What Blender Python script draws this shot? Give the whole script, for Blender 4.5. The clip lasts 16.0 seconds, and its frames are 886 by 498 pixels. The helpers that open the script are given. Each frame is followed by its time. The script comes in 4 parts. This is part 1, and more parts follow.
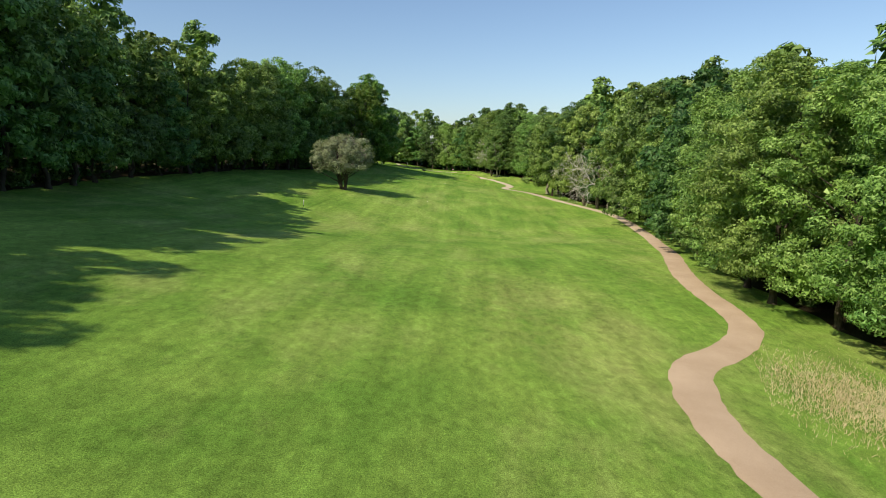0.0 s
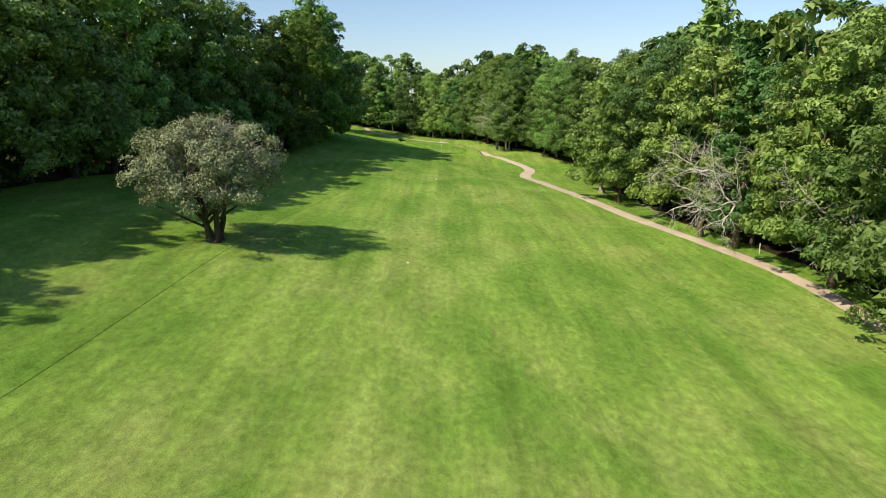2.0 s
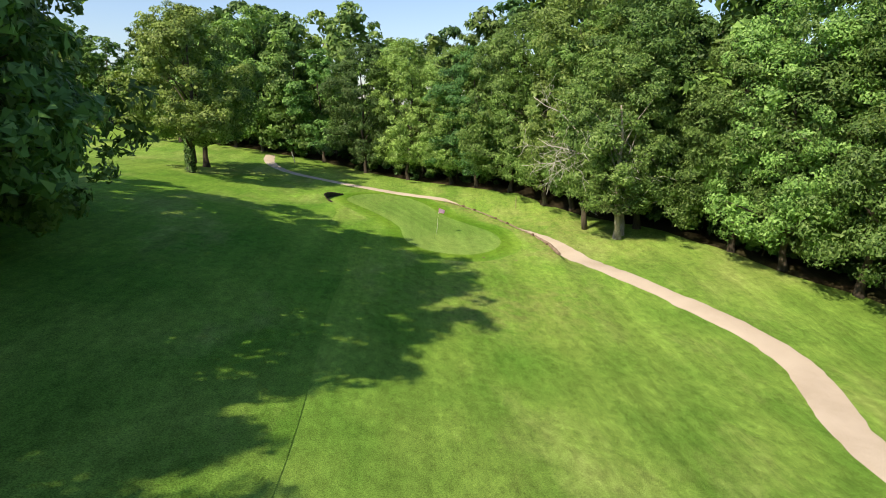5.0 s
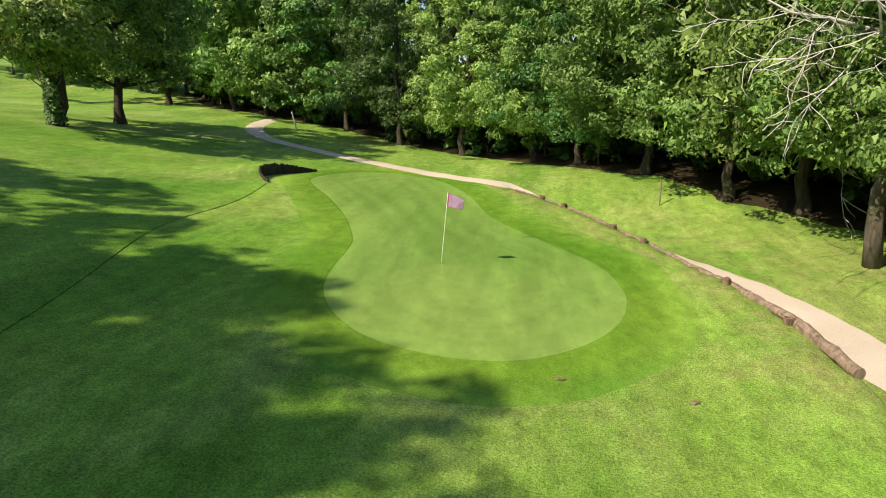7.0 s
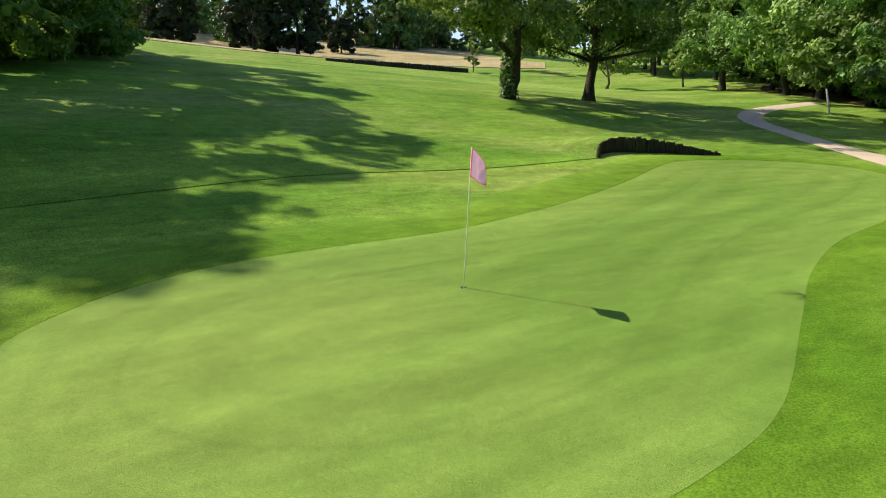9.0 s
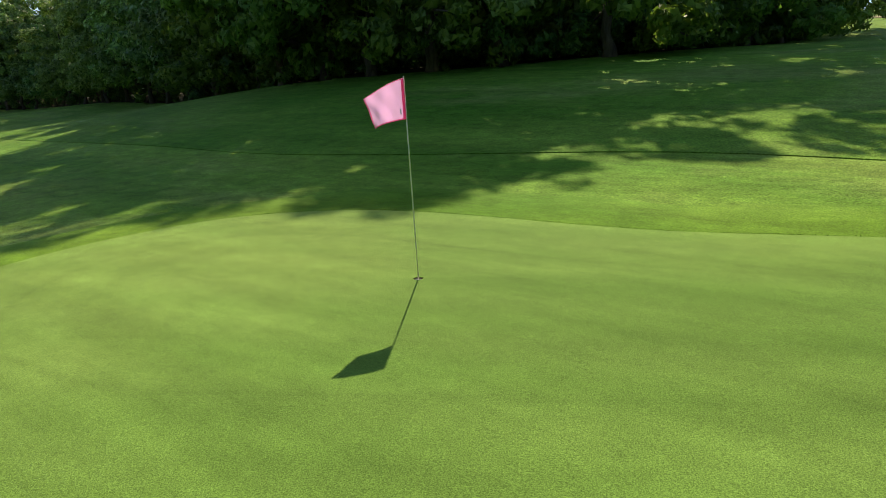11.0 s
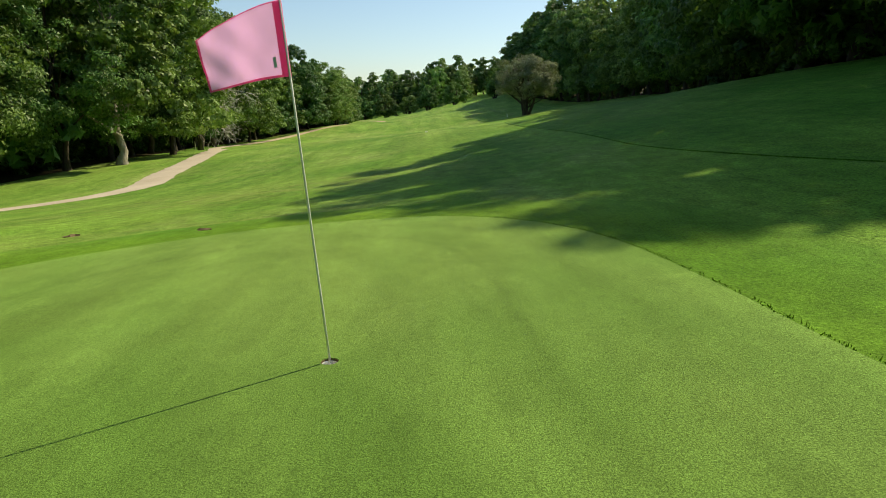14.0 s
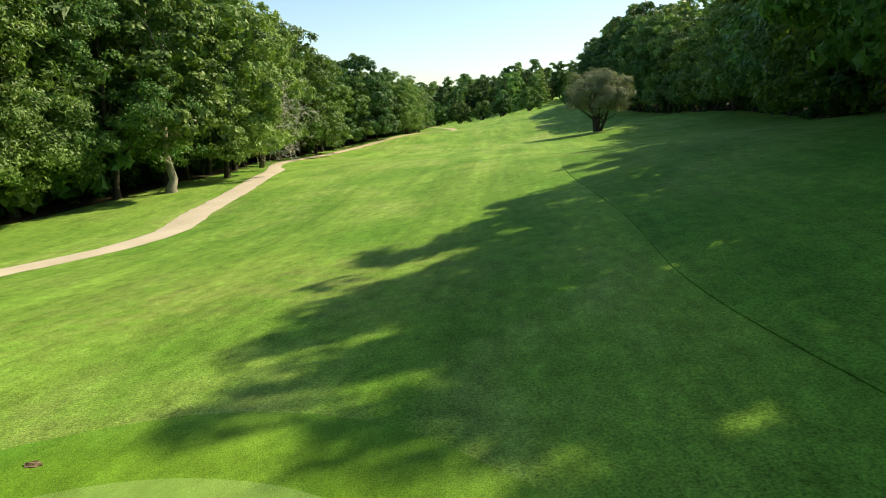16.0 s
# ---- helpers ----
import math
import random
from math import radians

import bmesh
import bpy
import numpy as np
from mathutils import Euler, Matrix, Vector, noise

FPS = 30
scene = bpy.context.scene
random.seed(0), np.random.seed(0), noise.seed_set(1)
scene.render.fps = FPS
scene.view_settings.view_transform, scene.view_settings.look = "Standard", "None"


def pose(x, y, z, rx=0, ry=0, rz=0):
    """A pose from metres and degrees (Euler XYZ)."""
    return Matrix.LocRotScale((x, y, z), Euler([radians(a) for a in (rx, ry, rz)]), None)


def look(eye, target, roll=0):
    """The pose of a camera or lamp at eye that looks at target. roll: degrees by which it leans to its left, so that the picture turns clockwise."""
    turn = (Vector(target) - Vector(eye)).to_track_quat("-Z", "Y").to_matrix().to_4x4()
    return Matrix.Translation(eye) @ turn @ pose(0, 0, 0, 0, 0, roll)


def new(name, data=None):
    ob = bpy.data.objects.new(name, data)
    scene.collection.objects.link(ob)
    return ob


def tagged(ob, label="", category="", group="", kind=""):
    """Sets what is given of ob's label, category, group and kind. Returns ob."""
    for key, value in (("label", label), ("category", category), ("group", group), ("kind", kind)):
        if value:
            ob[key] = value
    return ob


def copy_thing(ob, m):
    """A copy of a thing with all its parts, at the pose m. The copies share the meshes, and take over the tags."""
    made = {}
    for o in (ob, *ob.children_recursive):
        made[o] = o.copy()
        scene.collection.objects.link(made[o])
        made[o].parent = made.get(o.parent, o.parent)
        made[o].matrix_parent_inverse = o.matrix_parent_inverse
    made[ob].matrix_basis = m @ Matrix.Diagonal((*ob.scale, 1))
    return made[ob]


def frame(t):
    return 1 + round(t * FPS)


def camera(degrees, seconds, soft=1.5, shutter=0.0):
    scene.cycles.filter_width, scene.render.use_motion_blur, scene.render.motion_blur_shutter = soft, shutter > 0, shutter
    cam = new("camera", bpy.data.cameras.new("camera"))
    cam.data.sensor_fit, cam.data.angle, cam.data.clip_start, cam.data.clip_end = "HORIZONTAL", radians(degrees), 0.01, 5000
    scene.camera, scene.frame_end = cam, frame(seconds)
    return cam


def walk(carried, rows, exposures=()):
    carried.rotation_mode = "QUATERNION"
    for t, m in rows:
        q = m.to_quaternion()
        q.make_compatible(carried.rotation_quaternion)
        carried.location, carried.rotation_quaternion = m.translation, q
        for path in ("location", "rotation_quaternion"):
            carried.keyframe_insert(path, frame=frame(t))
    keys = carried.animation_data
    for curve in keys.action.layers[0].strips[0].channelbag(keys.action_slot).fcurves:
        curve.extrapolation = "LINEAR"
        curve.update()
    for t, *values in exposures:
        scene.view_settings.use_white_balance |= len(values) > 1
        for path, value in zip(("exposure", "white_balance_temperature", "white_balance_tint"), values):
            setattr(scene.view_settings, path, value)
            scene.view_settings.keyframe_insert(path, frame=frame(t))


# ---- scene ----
cam = camera(70.90, 16.0, soft=1.0)
PATH = [
    (0, pose(2.923, -208.581, 6.077, 81.55, -0.08, 1.60)),
    (0.5, pose(1.562, -193.096, 7.422, 80.91, -0.23, 0.61)),
    (1, pose(0.464, -177.834, 8.742, 79.25, -0.13, -0.13)),
    (1.5, pose(-0.005, -162.442, 9.871, 77.60, 0.00, -0.40)),
    (2, pose(-0.322, -146.629, 10.609, 76.73, 0.12, -0.30)),
    (2.5, pose(-0.964, -130.304, 11.275, 76.71, 0.08, -0.37)),
    (3, pose(-1.501, -113.525, 11.759, 76.72, -0.04, -0.40)),
    (3.5, pose(-1.747, -96.940, 11.776, 76.84, 0.01, -0.44)),
    (4, pose(-2.055, -81.063, 11.855, 76.87, -0.18, -0.70)),
    (4.2, pose(-2.130, -74.994, 11.850, 76.88, 0.10, -0.71)),
    (4.9, pose(-2.697, -53.812, 10.799, 76.89, -0.02, -3.12)),
    (5.6, pose(-2.744, -36.133, 8.450, 76.89, -0.28, -5.63)),
    (6.3, pose(-0.945, -24.913, 6.238, 76.95, -0.32, -1.94)),
    (6.5, pose(-0.070, -22.541, 5.661, 76.91, -0.18, -0.81)),
    (7, pose(2.220, -17.909, 4.572, 77.07, -0.11, 6.93)),
    (7.5, pose(4.394, -14.270, 3.681, 77.14, 0.06, 17.77)),
    (8, pose(5.986, -10.980, 3.139, 77.37, -0.05, 32.00)),
    (8.5, pose(7.271, -7.643, 2.879, 77.43, 0.05, 48.22)),
    (9, pose(8.054, -4.441, 2.626, 77.54, 0.02, 63.10)),
    (9.5, pose(8.460, -1.244, 2.433, 77.64, -0.13, 81.32)),
    (10, pose(7.879, 1.497, 2.256, 77.71, 0.04, 99.50)),
    (10.2, pose(7.177, 2.272, 2.104, 77.88, 0.15, 106.03)),
    (10.9, pose(5.157, 4.315, 1.777, 77.77, 0.32, 127.39)),
    (11.6, pose(3.236, 4.825, 1.703, 77.41, 0.19, 143.99)),
    (12.3, pose(1.793, 4.609, 1.673, 77.20, 0.01, 156.27)),
    (12.5, pose(1.439, 4.499, 1.669, 77.14, 0.05, 159.69)),
    (13, pose(0.714, 4.300, 1.598, 77.20, -0.13, 166.55)),
    (13.5, pose(0.066, 3.974, 1.552, 77.21, -0.02, 172.46)),
    (14, pose(-0.590, 3.656, 1.531, 77.22, -0.06, 178.20)),
    (14.5, pose(-1.215, 3.227, 1.570, 77.19, -0.03, 181.44)),
    (15, pose(-1.784, 2.537, 1.991, 77.10, -0.02, 184.80)),
    (15.5, pose(-2.257, 1.200, 2.849, 77.21, -0.21, 185.28)),
    (16, pose(-2.557, -0.319, 3.859, 77.22, -0.26, 185.22)),
]
walk(cam, PATH, ((0.0, 0.22, 6500, 10), (2.0, 0.32, 6500, 12), (4.2, 0.44, 6500, 16), (6.3, 0.6, 6500, 16), (10.2, 0.54, 6600, 16), (12.3, 0.2, 6900, 3), (13.5, 0.2, 6900, 3), (15.0, 0.24, 6900, 4), (16.0, 0.62, 6900, 3)))

# ---- world, sun ----
SUN_AZIMUTH, SUN_HEIGHT = 231.0, 44.0      # clockwise from +y, degrees
world = bpy.data.worlds.new("sky")
scene.world = world
world.use_nodes = True
sky = world.node_tree.nodes.new("ShaderNodeTexSky")
sky.sky_type, sky.sun_disc = "NISHITA", False
sky.sun_elevation, sky.sun_rotation = radians(SUN_HEIGHT), radians(SUN_AZIMUTH)
sky.air_density, sky.dust_density, sky.ozone_density = 1.0, 0.8, 3.0
world.node_tree.links.new(sky.outputs[0], world.node_tree.nodes["Background"].inputs[0])
world.node_tree.nodes["Background"].inputs[1].default_value = 0.12
sun_data = bpy.data.lights.new("sun", "SUN")
sun_data.energy, sun_data.angle, sun_data.color = 5.0, radians(0.55), (1.0, 0.87, 0.63)
sun = new("sun", sun_data)
toward = Vector((math.sin(radians(SUN_AZIMUTH)) * math.cos(radians(SUN_HEIGHT)),
                 math.cos(radians(SUN_AZIMUTH)) * math.cos(radians(SUN_HEIGHT)), math.sin(radians(SUN_HEIGHT))))
sun.matrix_world = look(toward * 300, (0, 0, 0))


# ---- materials ----
def material(name, rough=0.8):
    mat = bpy.data.materials.new(name)
    mat.use_nodes = True
    tree = mat.node_tree
    shader = tree.nodes["Principled BSDF"]
    shader.inputs["Roughness"].default_value = rough
    shader.inputs["Specular IOR Level"].default_value = 0.25
    return mat, tree.nodes, tree.links, shader


def noise_node(nodes, links, scale, detail=4.0, source=None, rough=0.55, stretch=None):
    n = nodes.new("ShaderNodeTexNoise")
    n.inputs["Scale"].default_value, n.inputs["Detail"].default_value = scale, detail
    n.inputs["Roughness"].default_value = rough
    if source is not None and stretch is not None:
        m = nodes.new("ShaderNodeMapping")
        m.inputs["Scale"].default_value = stretch
        links.new(source, m.inputs[0])
        links.new(m.outputs[0], n.inputs["Vector"])
    elif source is not None:
        links.new(source, n.inputs["Vector"])
    return n.outputs["Fac"]


def ramp(nodes, links, source, stops):
    r = nodes.new("ShaderNodeValToRGB")
    while len(r.color_ramp.elements) < len(stops):
        r.color_ramp.elements.new(0.5)
    for e, (at, colour) in zip(r.color_ramp.elements, stops):
        e.position, e.color = at, (*colour, 1.0)
    links.new(source, r.inputs[0])
    return r.outputs[0]


def mix(nodes, links, a, b, fac, mode="MIX"):
    m = nodes.new("ShaderNodeMix")
    m.data_type, m.blend_type = "RGBA", mode
    for socket, value in ((m.inputs[0], fac), (m.inputs[6], a), (m.inputs[7], b)):
        if isinstance(value, (int, float)):
            socket.default_value = value
        elif isinstance(value, tuple):
            socket.default_value = (*value, 1.0)
        else:
            links.new(value, socket)
    return m.outputs[2]


def steps(nodes, links, source, lo, hi):
    m = nodes.new("ShaderNodeMapRange")
    m.inputs[1].default_value, m.inputs[2].default_value = lo, hi
    links.new(source, m.inputs[0])
    return m.outputs[0]


def bump(nodes, links, shader, source, strength, distance):
    b = nodes.new("ShaderNodeBump")
    b.inputs["Strength"].default_value, b.inputs["Distance"].default_value = strength, distance
    links.new(source, b.inputs["Height"])
    links.new(b.outputs[0], shader.inputs["Normal"])


def turf(name, dark, light, dry, stripe=None, blade=38.0, relief=0.04, dryness=(0.52, 0.75), lush=None, contrast=1.0, bands=False, fray=None, bare=None):
    """Grass: broad zones, dry patches, mowing streaks, blade grain. lush: colours of the watered turf round the green; bands: rings mown along its edge."""
    mat, nodes, links, shader = material(name, 0.8)
    shader.inputs["Specular IOR Level"].default_value = 0.04
    where = nodes.new("ShaderNodeNewGeometry").outputs["Position"]
    broad = noise_node(nodes, links, 0.05, 5, where, 0.55)
    patch = noise_node(nodes, links, 0.22, 6, where, 0.6, (1.0, 0.6, 1.0))
    tuft = noise_node(nodes, links, 2.4, 7, where, 0.78, (1.0, 0.6, 1.0))
    mown = noise_node(nodes, links, 0.8, 5, where, 0.65, (1.0, 0.045, 1.0))
    grain = noise_node(nodes, links, blade, 4, where, 0.75)
    worn = noise_node(nodes, links, 0.13, 7, where, 0.68, (1.0, 0.5, 1.0))
    if lush:
        far = nodes.new("ShaderNodeVectorMath")
        far.operation = "DISTANCE"
        far.inputs[1].default_value = (-12.0, -4.0, 0.0)
        links.new(where, far.inputs[0])
        away = steps(nodes, links, far.outputs["Value"], 16.0, 31.0)
        dark, light = mix(nodes, links, lush[0], dark, away), mix(nodes, links, lush[1], light, away)
    colour = mix(nodes, links, dark, light, steps(nodes, links, broad, 0.39, 0.61))
    colour = mix(nodes, links, colour, mix(nodes, links, dark, light, steps(nodes, links, patch, 0.4, 0.6)), 0.5 * contrast)
    colour = mix(nodes, links, colour, dry, steps(nodes, links, worn, *dryness))
    if fray:                                                             # strays towards the neighbouring turf at its outer edge
        rim = nodes.new("ShaderNodeAttribute")
        rim.attribute_name = "inset"
        colour = mix(nodes, links, mix(nodes, links, fray[0], fray[1], steps(nodes, links, patch, 0.38, 0.64)), colour, steps(nodes, links, rim.outputs["Fac"], 0.0, 1.1))
    if bare:                                                             # trodden and parched spots
        spot = nodes.new("ShaderNodeAttribute")
        spot.attribute_name = "parched"
        ragged = nodes.new("ShaderNodeMath")
        ragged.operation = "MULTIPLY"
        links.new(spot.outputs["Fac"], ragged.inputs[0])
        links.new(steps(nodes, links, noise_node(nodes, links, 1.1, 7, where, 0.72), 0.36, 0.62), ragged.inputs[1])
        colour = mix(nodes, links, colour, bare, ragged.outputs[0])
    if stripe:
        wave = nodes.new("ShaderNodeTexWave")
        wave.inputs["Scale"].default_value, wave.inputs["Distortion"].default_value = stripe[0], stripe[3]
        wave.inputs["Detail Scale"].default_value, wave.inputs["Detail"].default_value = 0.35, 3.0
        turn = nodes.new("ShaderNodeMapping")
        turn.inputs["Rotation"].default_value = (0, 0, radians(stripe[1]))
        links.new(where, turn.inputs[0])
        links.new(turn.outputs[0], wave.inputs["Vector"])
        colour = mix(nodes, links, colour, mix(nodes, links, dark, light, wave.outputs["Fac"]), stripe[2])
    if bands:
        inset = nodes.new("ShaderNodeAttribute")
        inset.attribute_name = "inset"
        wobble = nodes.new("ShaderNodeMath")
        wobble.operation = "MULTIPLY_ADD"
        wobble.inputs[1].default_value, wobble.inputs[2].default_value = 0.25, -0.12
        links.new(patch, wobble.inputs[0])
        far = nodes.new("ShaderNodeMath")
        far.operation = "ADD"
        links.new(inset.outputs["Fac"], far.inputs[0])
        links.new(wobble.outputs[0], far.inputs[1])
        depth = steps(nodes, links, far.outputs[0], 0.0, 5.0)
        tone = ((0.0, 1.14), (0.13, 1.06), (0.16, 1.0), (0.2, 1.07), (0.29, 1.0), (0.315, 0.98), (0.33, 0.9), (0.345, 0.99), (0.42, 1.07), (0.52, 0.93), (0.62, 1.06), (0.8, 0.97), (1.0, 1.02))
        colour = mix(nodes, links, colour, ramp(nodes, links, depth, [(at, (v, v, v * 0.97)) for at, v in tone]), 1.0, "MULTIPLY")
    for source, amount in ((tuft, 0.14), (mown, 0.15), (grain, 0.46)) if bands else ((tuft, 0.3), (mown, 0.15), (grain, 0.48)):
        low, high = 1.0 - amount * contrast, 1.0 + amount * contrast
        spread = 0.1 if bands and source is grain else 0.14 if bands else 0.2
        colour = mix(nodes, links, colour, ramp(nodes, links, source, ((0.5 - spread, (low,) * 3), (0.5 + spread, (high,) * 3))), 1.0, "MULTIPLY")
    links.new(colour, shader.inputs["Base Color"])
    both = nodes.new("ShaderNodeMath")
    both.operation = "ADD"
    links.new(grain, both.inputs[0])
    links.new(tuft, both.inputs[1])
    bump(nodes, links, shader, both.outputs[0], 0.6, relief)
    return mat


def leaf_material(name, dark, light, tips, gloss=0.5, through_light=0.3):
    """Leaves: colour by leaf, by tree and by height noise, with light passing through."""
    mat, nodes, links, shader = material(name, gloss)
    geo = nodes.new("ShaderNodeNewGeometry")
    info = nodes.new("ShaderNodeObjectInfo")
    clump = noise_node(nodes, links, 0.55, 3, geo.outputs["Position"])
    colour = ramp(nodes, links, geo.outputs["Random Per Island"], ((0.0, dark), (0.65, light), (1.0, tips)))
    colour = mix(nodes, links, colour, ramp(nodes, links, clump, ((0.35, dark), (0.68, light))), 0.45)
    shade = nodes.new("ShaderNodeHueSaturation")
    hue = nodes.new("ShaderNodeMapRange")
    hue.inputs[3].default_value, hue.inputs[4].default_value = 0.472, 0.51
    links.new(info.outputs["Random"], hue.inputs[0])
    links.new(hue.outputs[0], shade.inputs["Hue"])
    val = nodes.new("ShaderNodeMapRange")
    val.inputs[3].default_value, val.inputs[4].default_value = 1.35, 0.68
    twist = nodes.new("ShaderNodeMath")
    twist.operation = "FRACT"
    spin = nodes.new("ShaderNodeMath")
    spin.operation = "MULTIPLY"
    spin.inputs[1].default_value = 7.31
    links.new(info.outputs["Random"], spin.inputs[0])
    links.new(spin.outputs[0], twist.inputs[0])
    links.new(twist.outputs[0], val.inputs[0])
    links.new(val.outputs[0], shade.inputs["Value"])
    links.new(colour, shade.inputs["Color"])
    links.new(shade.outputs[0], shader.inputs["Base Color"])
    lit = nodes.new("ShaderNodeBsdfTranslucent")
    links.new(mix(nodes, links, shade.outputs[0], (1.0, 1.0, 0.3), 0.6, "MULTIPLY"), lit.inputs[0])
    blend = nodes.new("ShaderNodeMixShader")
    blend.inputs[0].default_value = through_light
    links.new(shader.outputs[0], blend.inputs[1])
    links.new(lit.outputs[0], blend.inputs[2])
    links.new(blend.outputs[0], nodes["Material Output"].inputs[0])
    return mat


def bark_material(name, dark, light, scale=6.0):
    mat, nodes, links, shader = material(name, 0.9)
    where = nodes.new("ShaderNodeNewGeometry").outputs["Position"]
    ridges = noise_node(nodes, links, scale, 6, where, 0.7, (1, 1, 0.18))
    moss = noise_node(nodes, links, 0.9, 3, where)
    colour = ramp(nodes, links, ridges, ((0.3, dark), (0.7, light)))
    colour = mix(nodes, links, colour, (0.06, 0.075, 0.03), steps(nodes, links, moss, 0.55, 0.85))
    links.new(colour, shader.inputs["Base Color"])
    bump(nodes, links, shader, ridges, 0.9, 0.04)
    return mat


FAIRWAY = turf("fairway_grass", (0.1, 0.21, 0.029), (0.212, 0.33, 0.062), (0.31, 0.355, 0.115), (0.05, 4, 0.2, 8.0), 26.0, 0.05, (0.5, 0.74),
               ((0.088, 0.22, 0.022), (0.196, 0.33, 0.046)), 1.3, bare=(0.3, 0.265, 0.11))
ROUGH = turf("rough_grass", (0.098, 0.21, 0.028), (0.205, 0.325, 0.06), (0.29, 0.345, 0.105), None, 18.0, 0.1, (0.52, 0.78), ((0.076, 0.208, 0.02), (0.172, 0.315, 0.042)), 1.2)
PUTTING = turf("putting_grass", (0.108, 0.208, 0.036), (0.182, 0.29, 0.066), (0.19, 0.268, 0.056), (0.28, -20, 0.16, 0.8), 100.0, 0.014, (0.5, 0.9), None, 0.8, True)
MEADOW = turf("dry_meadow", (0.36, 0.31, 0.16), (0.5, 0.43, 0.25), (0.28, 0.3, 0.11), None, 9.0, 0.3)
LEAF_OAK = leaf_material("oak_leaves", (0.03, 0.08, 0.018), (0.165, 0.315, 0.074), (0.34, 0.51, 0.17))
LEAF_BRIGHT = leaf_material("lime_green_leaves", (0.05, 0.115, 0.025), (0.235, 0.4, 0.092), (0.42, 0.6, 0.21))
LEAF_DEEP = leaf_material("deep_green_leaves", (0.02, 0.062, 0.018), (0.108, 0.24, 0.066), (0.23, 0.39, 0.13))
LEAF_GREY = leaf_material("grey_green_leaves", (0.12, 0.16, 0.085), (0.32, 0.375, 0.22), (0.52, 0.57, 0.39), 0.7, 0.2)
LEAF_DARK = leaf_material("dark_evergreen_leaves", (0.012, 0.03, 0.01), (0.026, 0.055, 0.018), (0.045, 0.085, 0.025), 0.5, 0.15)
BARK = bark_material("grey_brown_bark", (0.05, 0.042, 0.032), (0.17, 0.145, 0.11))
BARK_DARK = bark_material("dark_bark", (0.025, 0.02, 0.016), (0.09, 0.075, 0.055))
PALE_BARK = bark_material("pale_grey_bark", (0.16, 0.14, 0.115), (0.42, 0.39, 0.33))
DEADWOOD = bark_material("bleached_dead_wood", (0.34, 0.33, 0.3), (0.66, 0.64, 0.59))
TIMBER = bark_material("weathered_timber", (0.09, 0.06, 0.04), (0.34, 0.26, 0.19), 9.0)
STUMPWOOD = bark_material("dark_sawn_timber", (0.05, 0.035, 0.022), (0.24, 0.17, 0.11), 9.0)
STAKEWOOD = bark_material("blackened_timber", (0.02, 0.016, 0.012), (0.075, 0.06, 0.045), 9.0)


def gravel_material():
    mat, nodes, links, shader = material("sandy_gravel", 0.95)
    where = nodes.new("ShaderNodeNewGeometry").outputs["Position"]
    stain = noise_node(nodes, links, 0.35, 5, where, 0.6)
    grit = noise_node(nodes, links, 28.0, 4, where, 0.75)
    colour = ramp(nodes, links, stain, ((0.3, (0.41, 0.345, 0.27)), (0.7, (0.58, 0.51, 0.42))))
    colour = mix(nodes, links, colour, ramp(nodes, links, grit, ((0.3, (0.27, 0.21, 0.15)), (0.7, (0.7, 0.62, 0.5)))), 0.35)
    links.new(colour, shader.inputs["Base Color"])
    along = nodes.new("ShaderNodeSeparateXYZ")
    links.new(where, along.inputs[0])
    colour = mix(nodes, links, mix(nodes, links, colour, (0.9, 0.8, 0.73), 1.0, "MULTIPLY"), colour, steps(nodes, links, along.outputs[1], -150.0, -70.0))
    links.new(colour, shader.inputs["Base Color"])
    bump(nodes, links, shader, grit, 0.6, 0.02)
    return mat


def plain(name, colour, rough=0.6, metal=0.0):
    mat, nodes, links, shader = material(name, rough)
    where = nodes.new("ShaderNodeTexCoord").outputs["Object"]
    wear = noise_node(nodes, links, 6.0, 4, where)
    links.new(ramp(nodes, links, wear, ((0.3, tuple(c * 0.88 for c in colour)), (0.7, colour))), shader.inputs["Base Color"])
    shader.inputs["Metallic"].default_value = metal
    return mat


GRAVEL = gravel_material()
WHITE = plain("white_paint", (0.88, 0.88, 0.85), 0.4)
BLACK = plain("black_plastic", (0.02, 0.02, 0.02), 0.5)
EARTH = turf("bare_earth", (0.1, 0.07, 0.045), (0.2, 0.15, 0.09), (0.14, 0.13, 0.06), None, 12.0, 0.03)
# litter brown, darkened to stand in for the shade under the crowns
LITTER_SHADED = turf("shade_darkened_litter", (0.03, 0.025, 0.014), (0.062, 0.052, 0.028), (0.045, 0.055, 0.02), None, 9.0, 0.1)
STRAW = leaf_material("dry_straw", (0.32, 0.28, 0.15), (0.52, 0.47, 0.3), (0.66, 0.61, 0.44), 0.8, 0.25)
BLADE = leaf_material("grass_blades", (0.06, 0.17, 0.008), (0.11, 0.25, 0.014), (0.17, 0.31, 0.025), 0.7, 0.3)


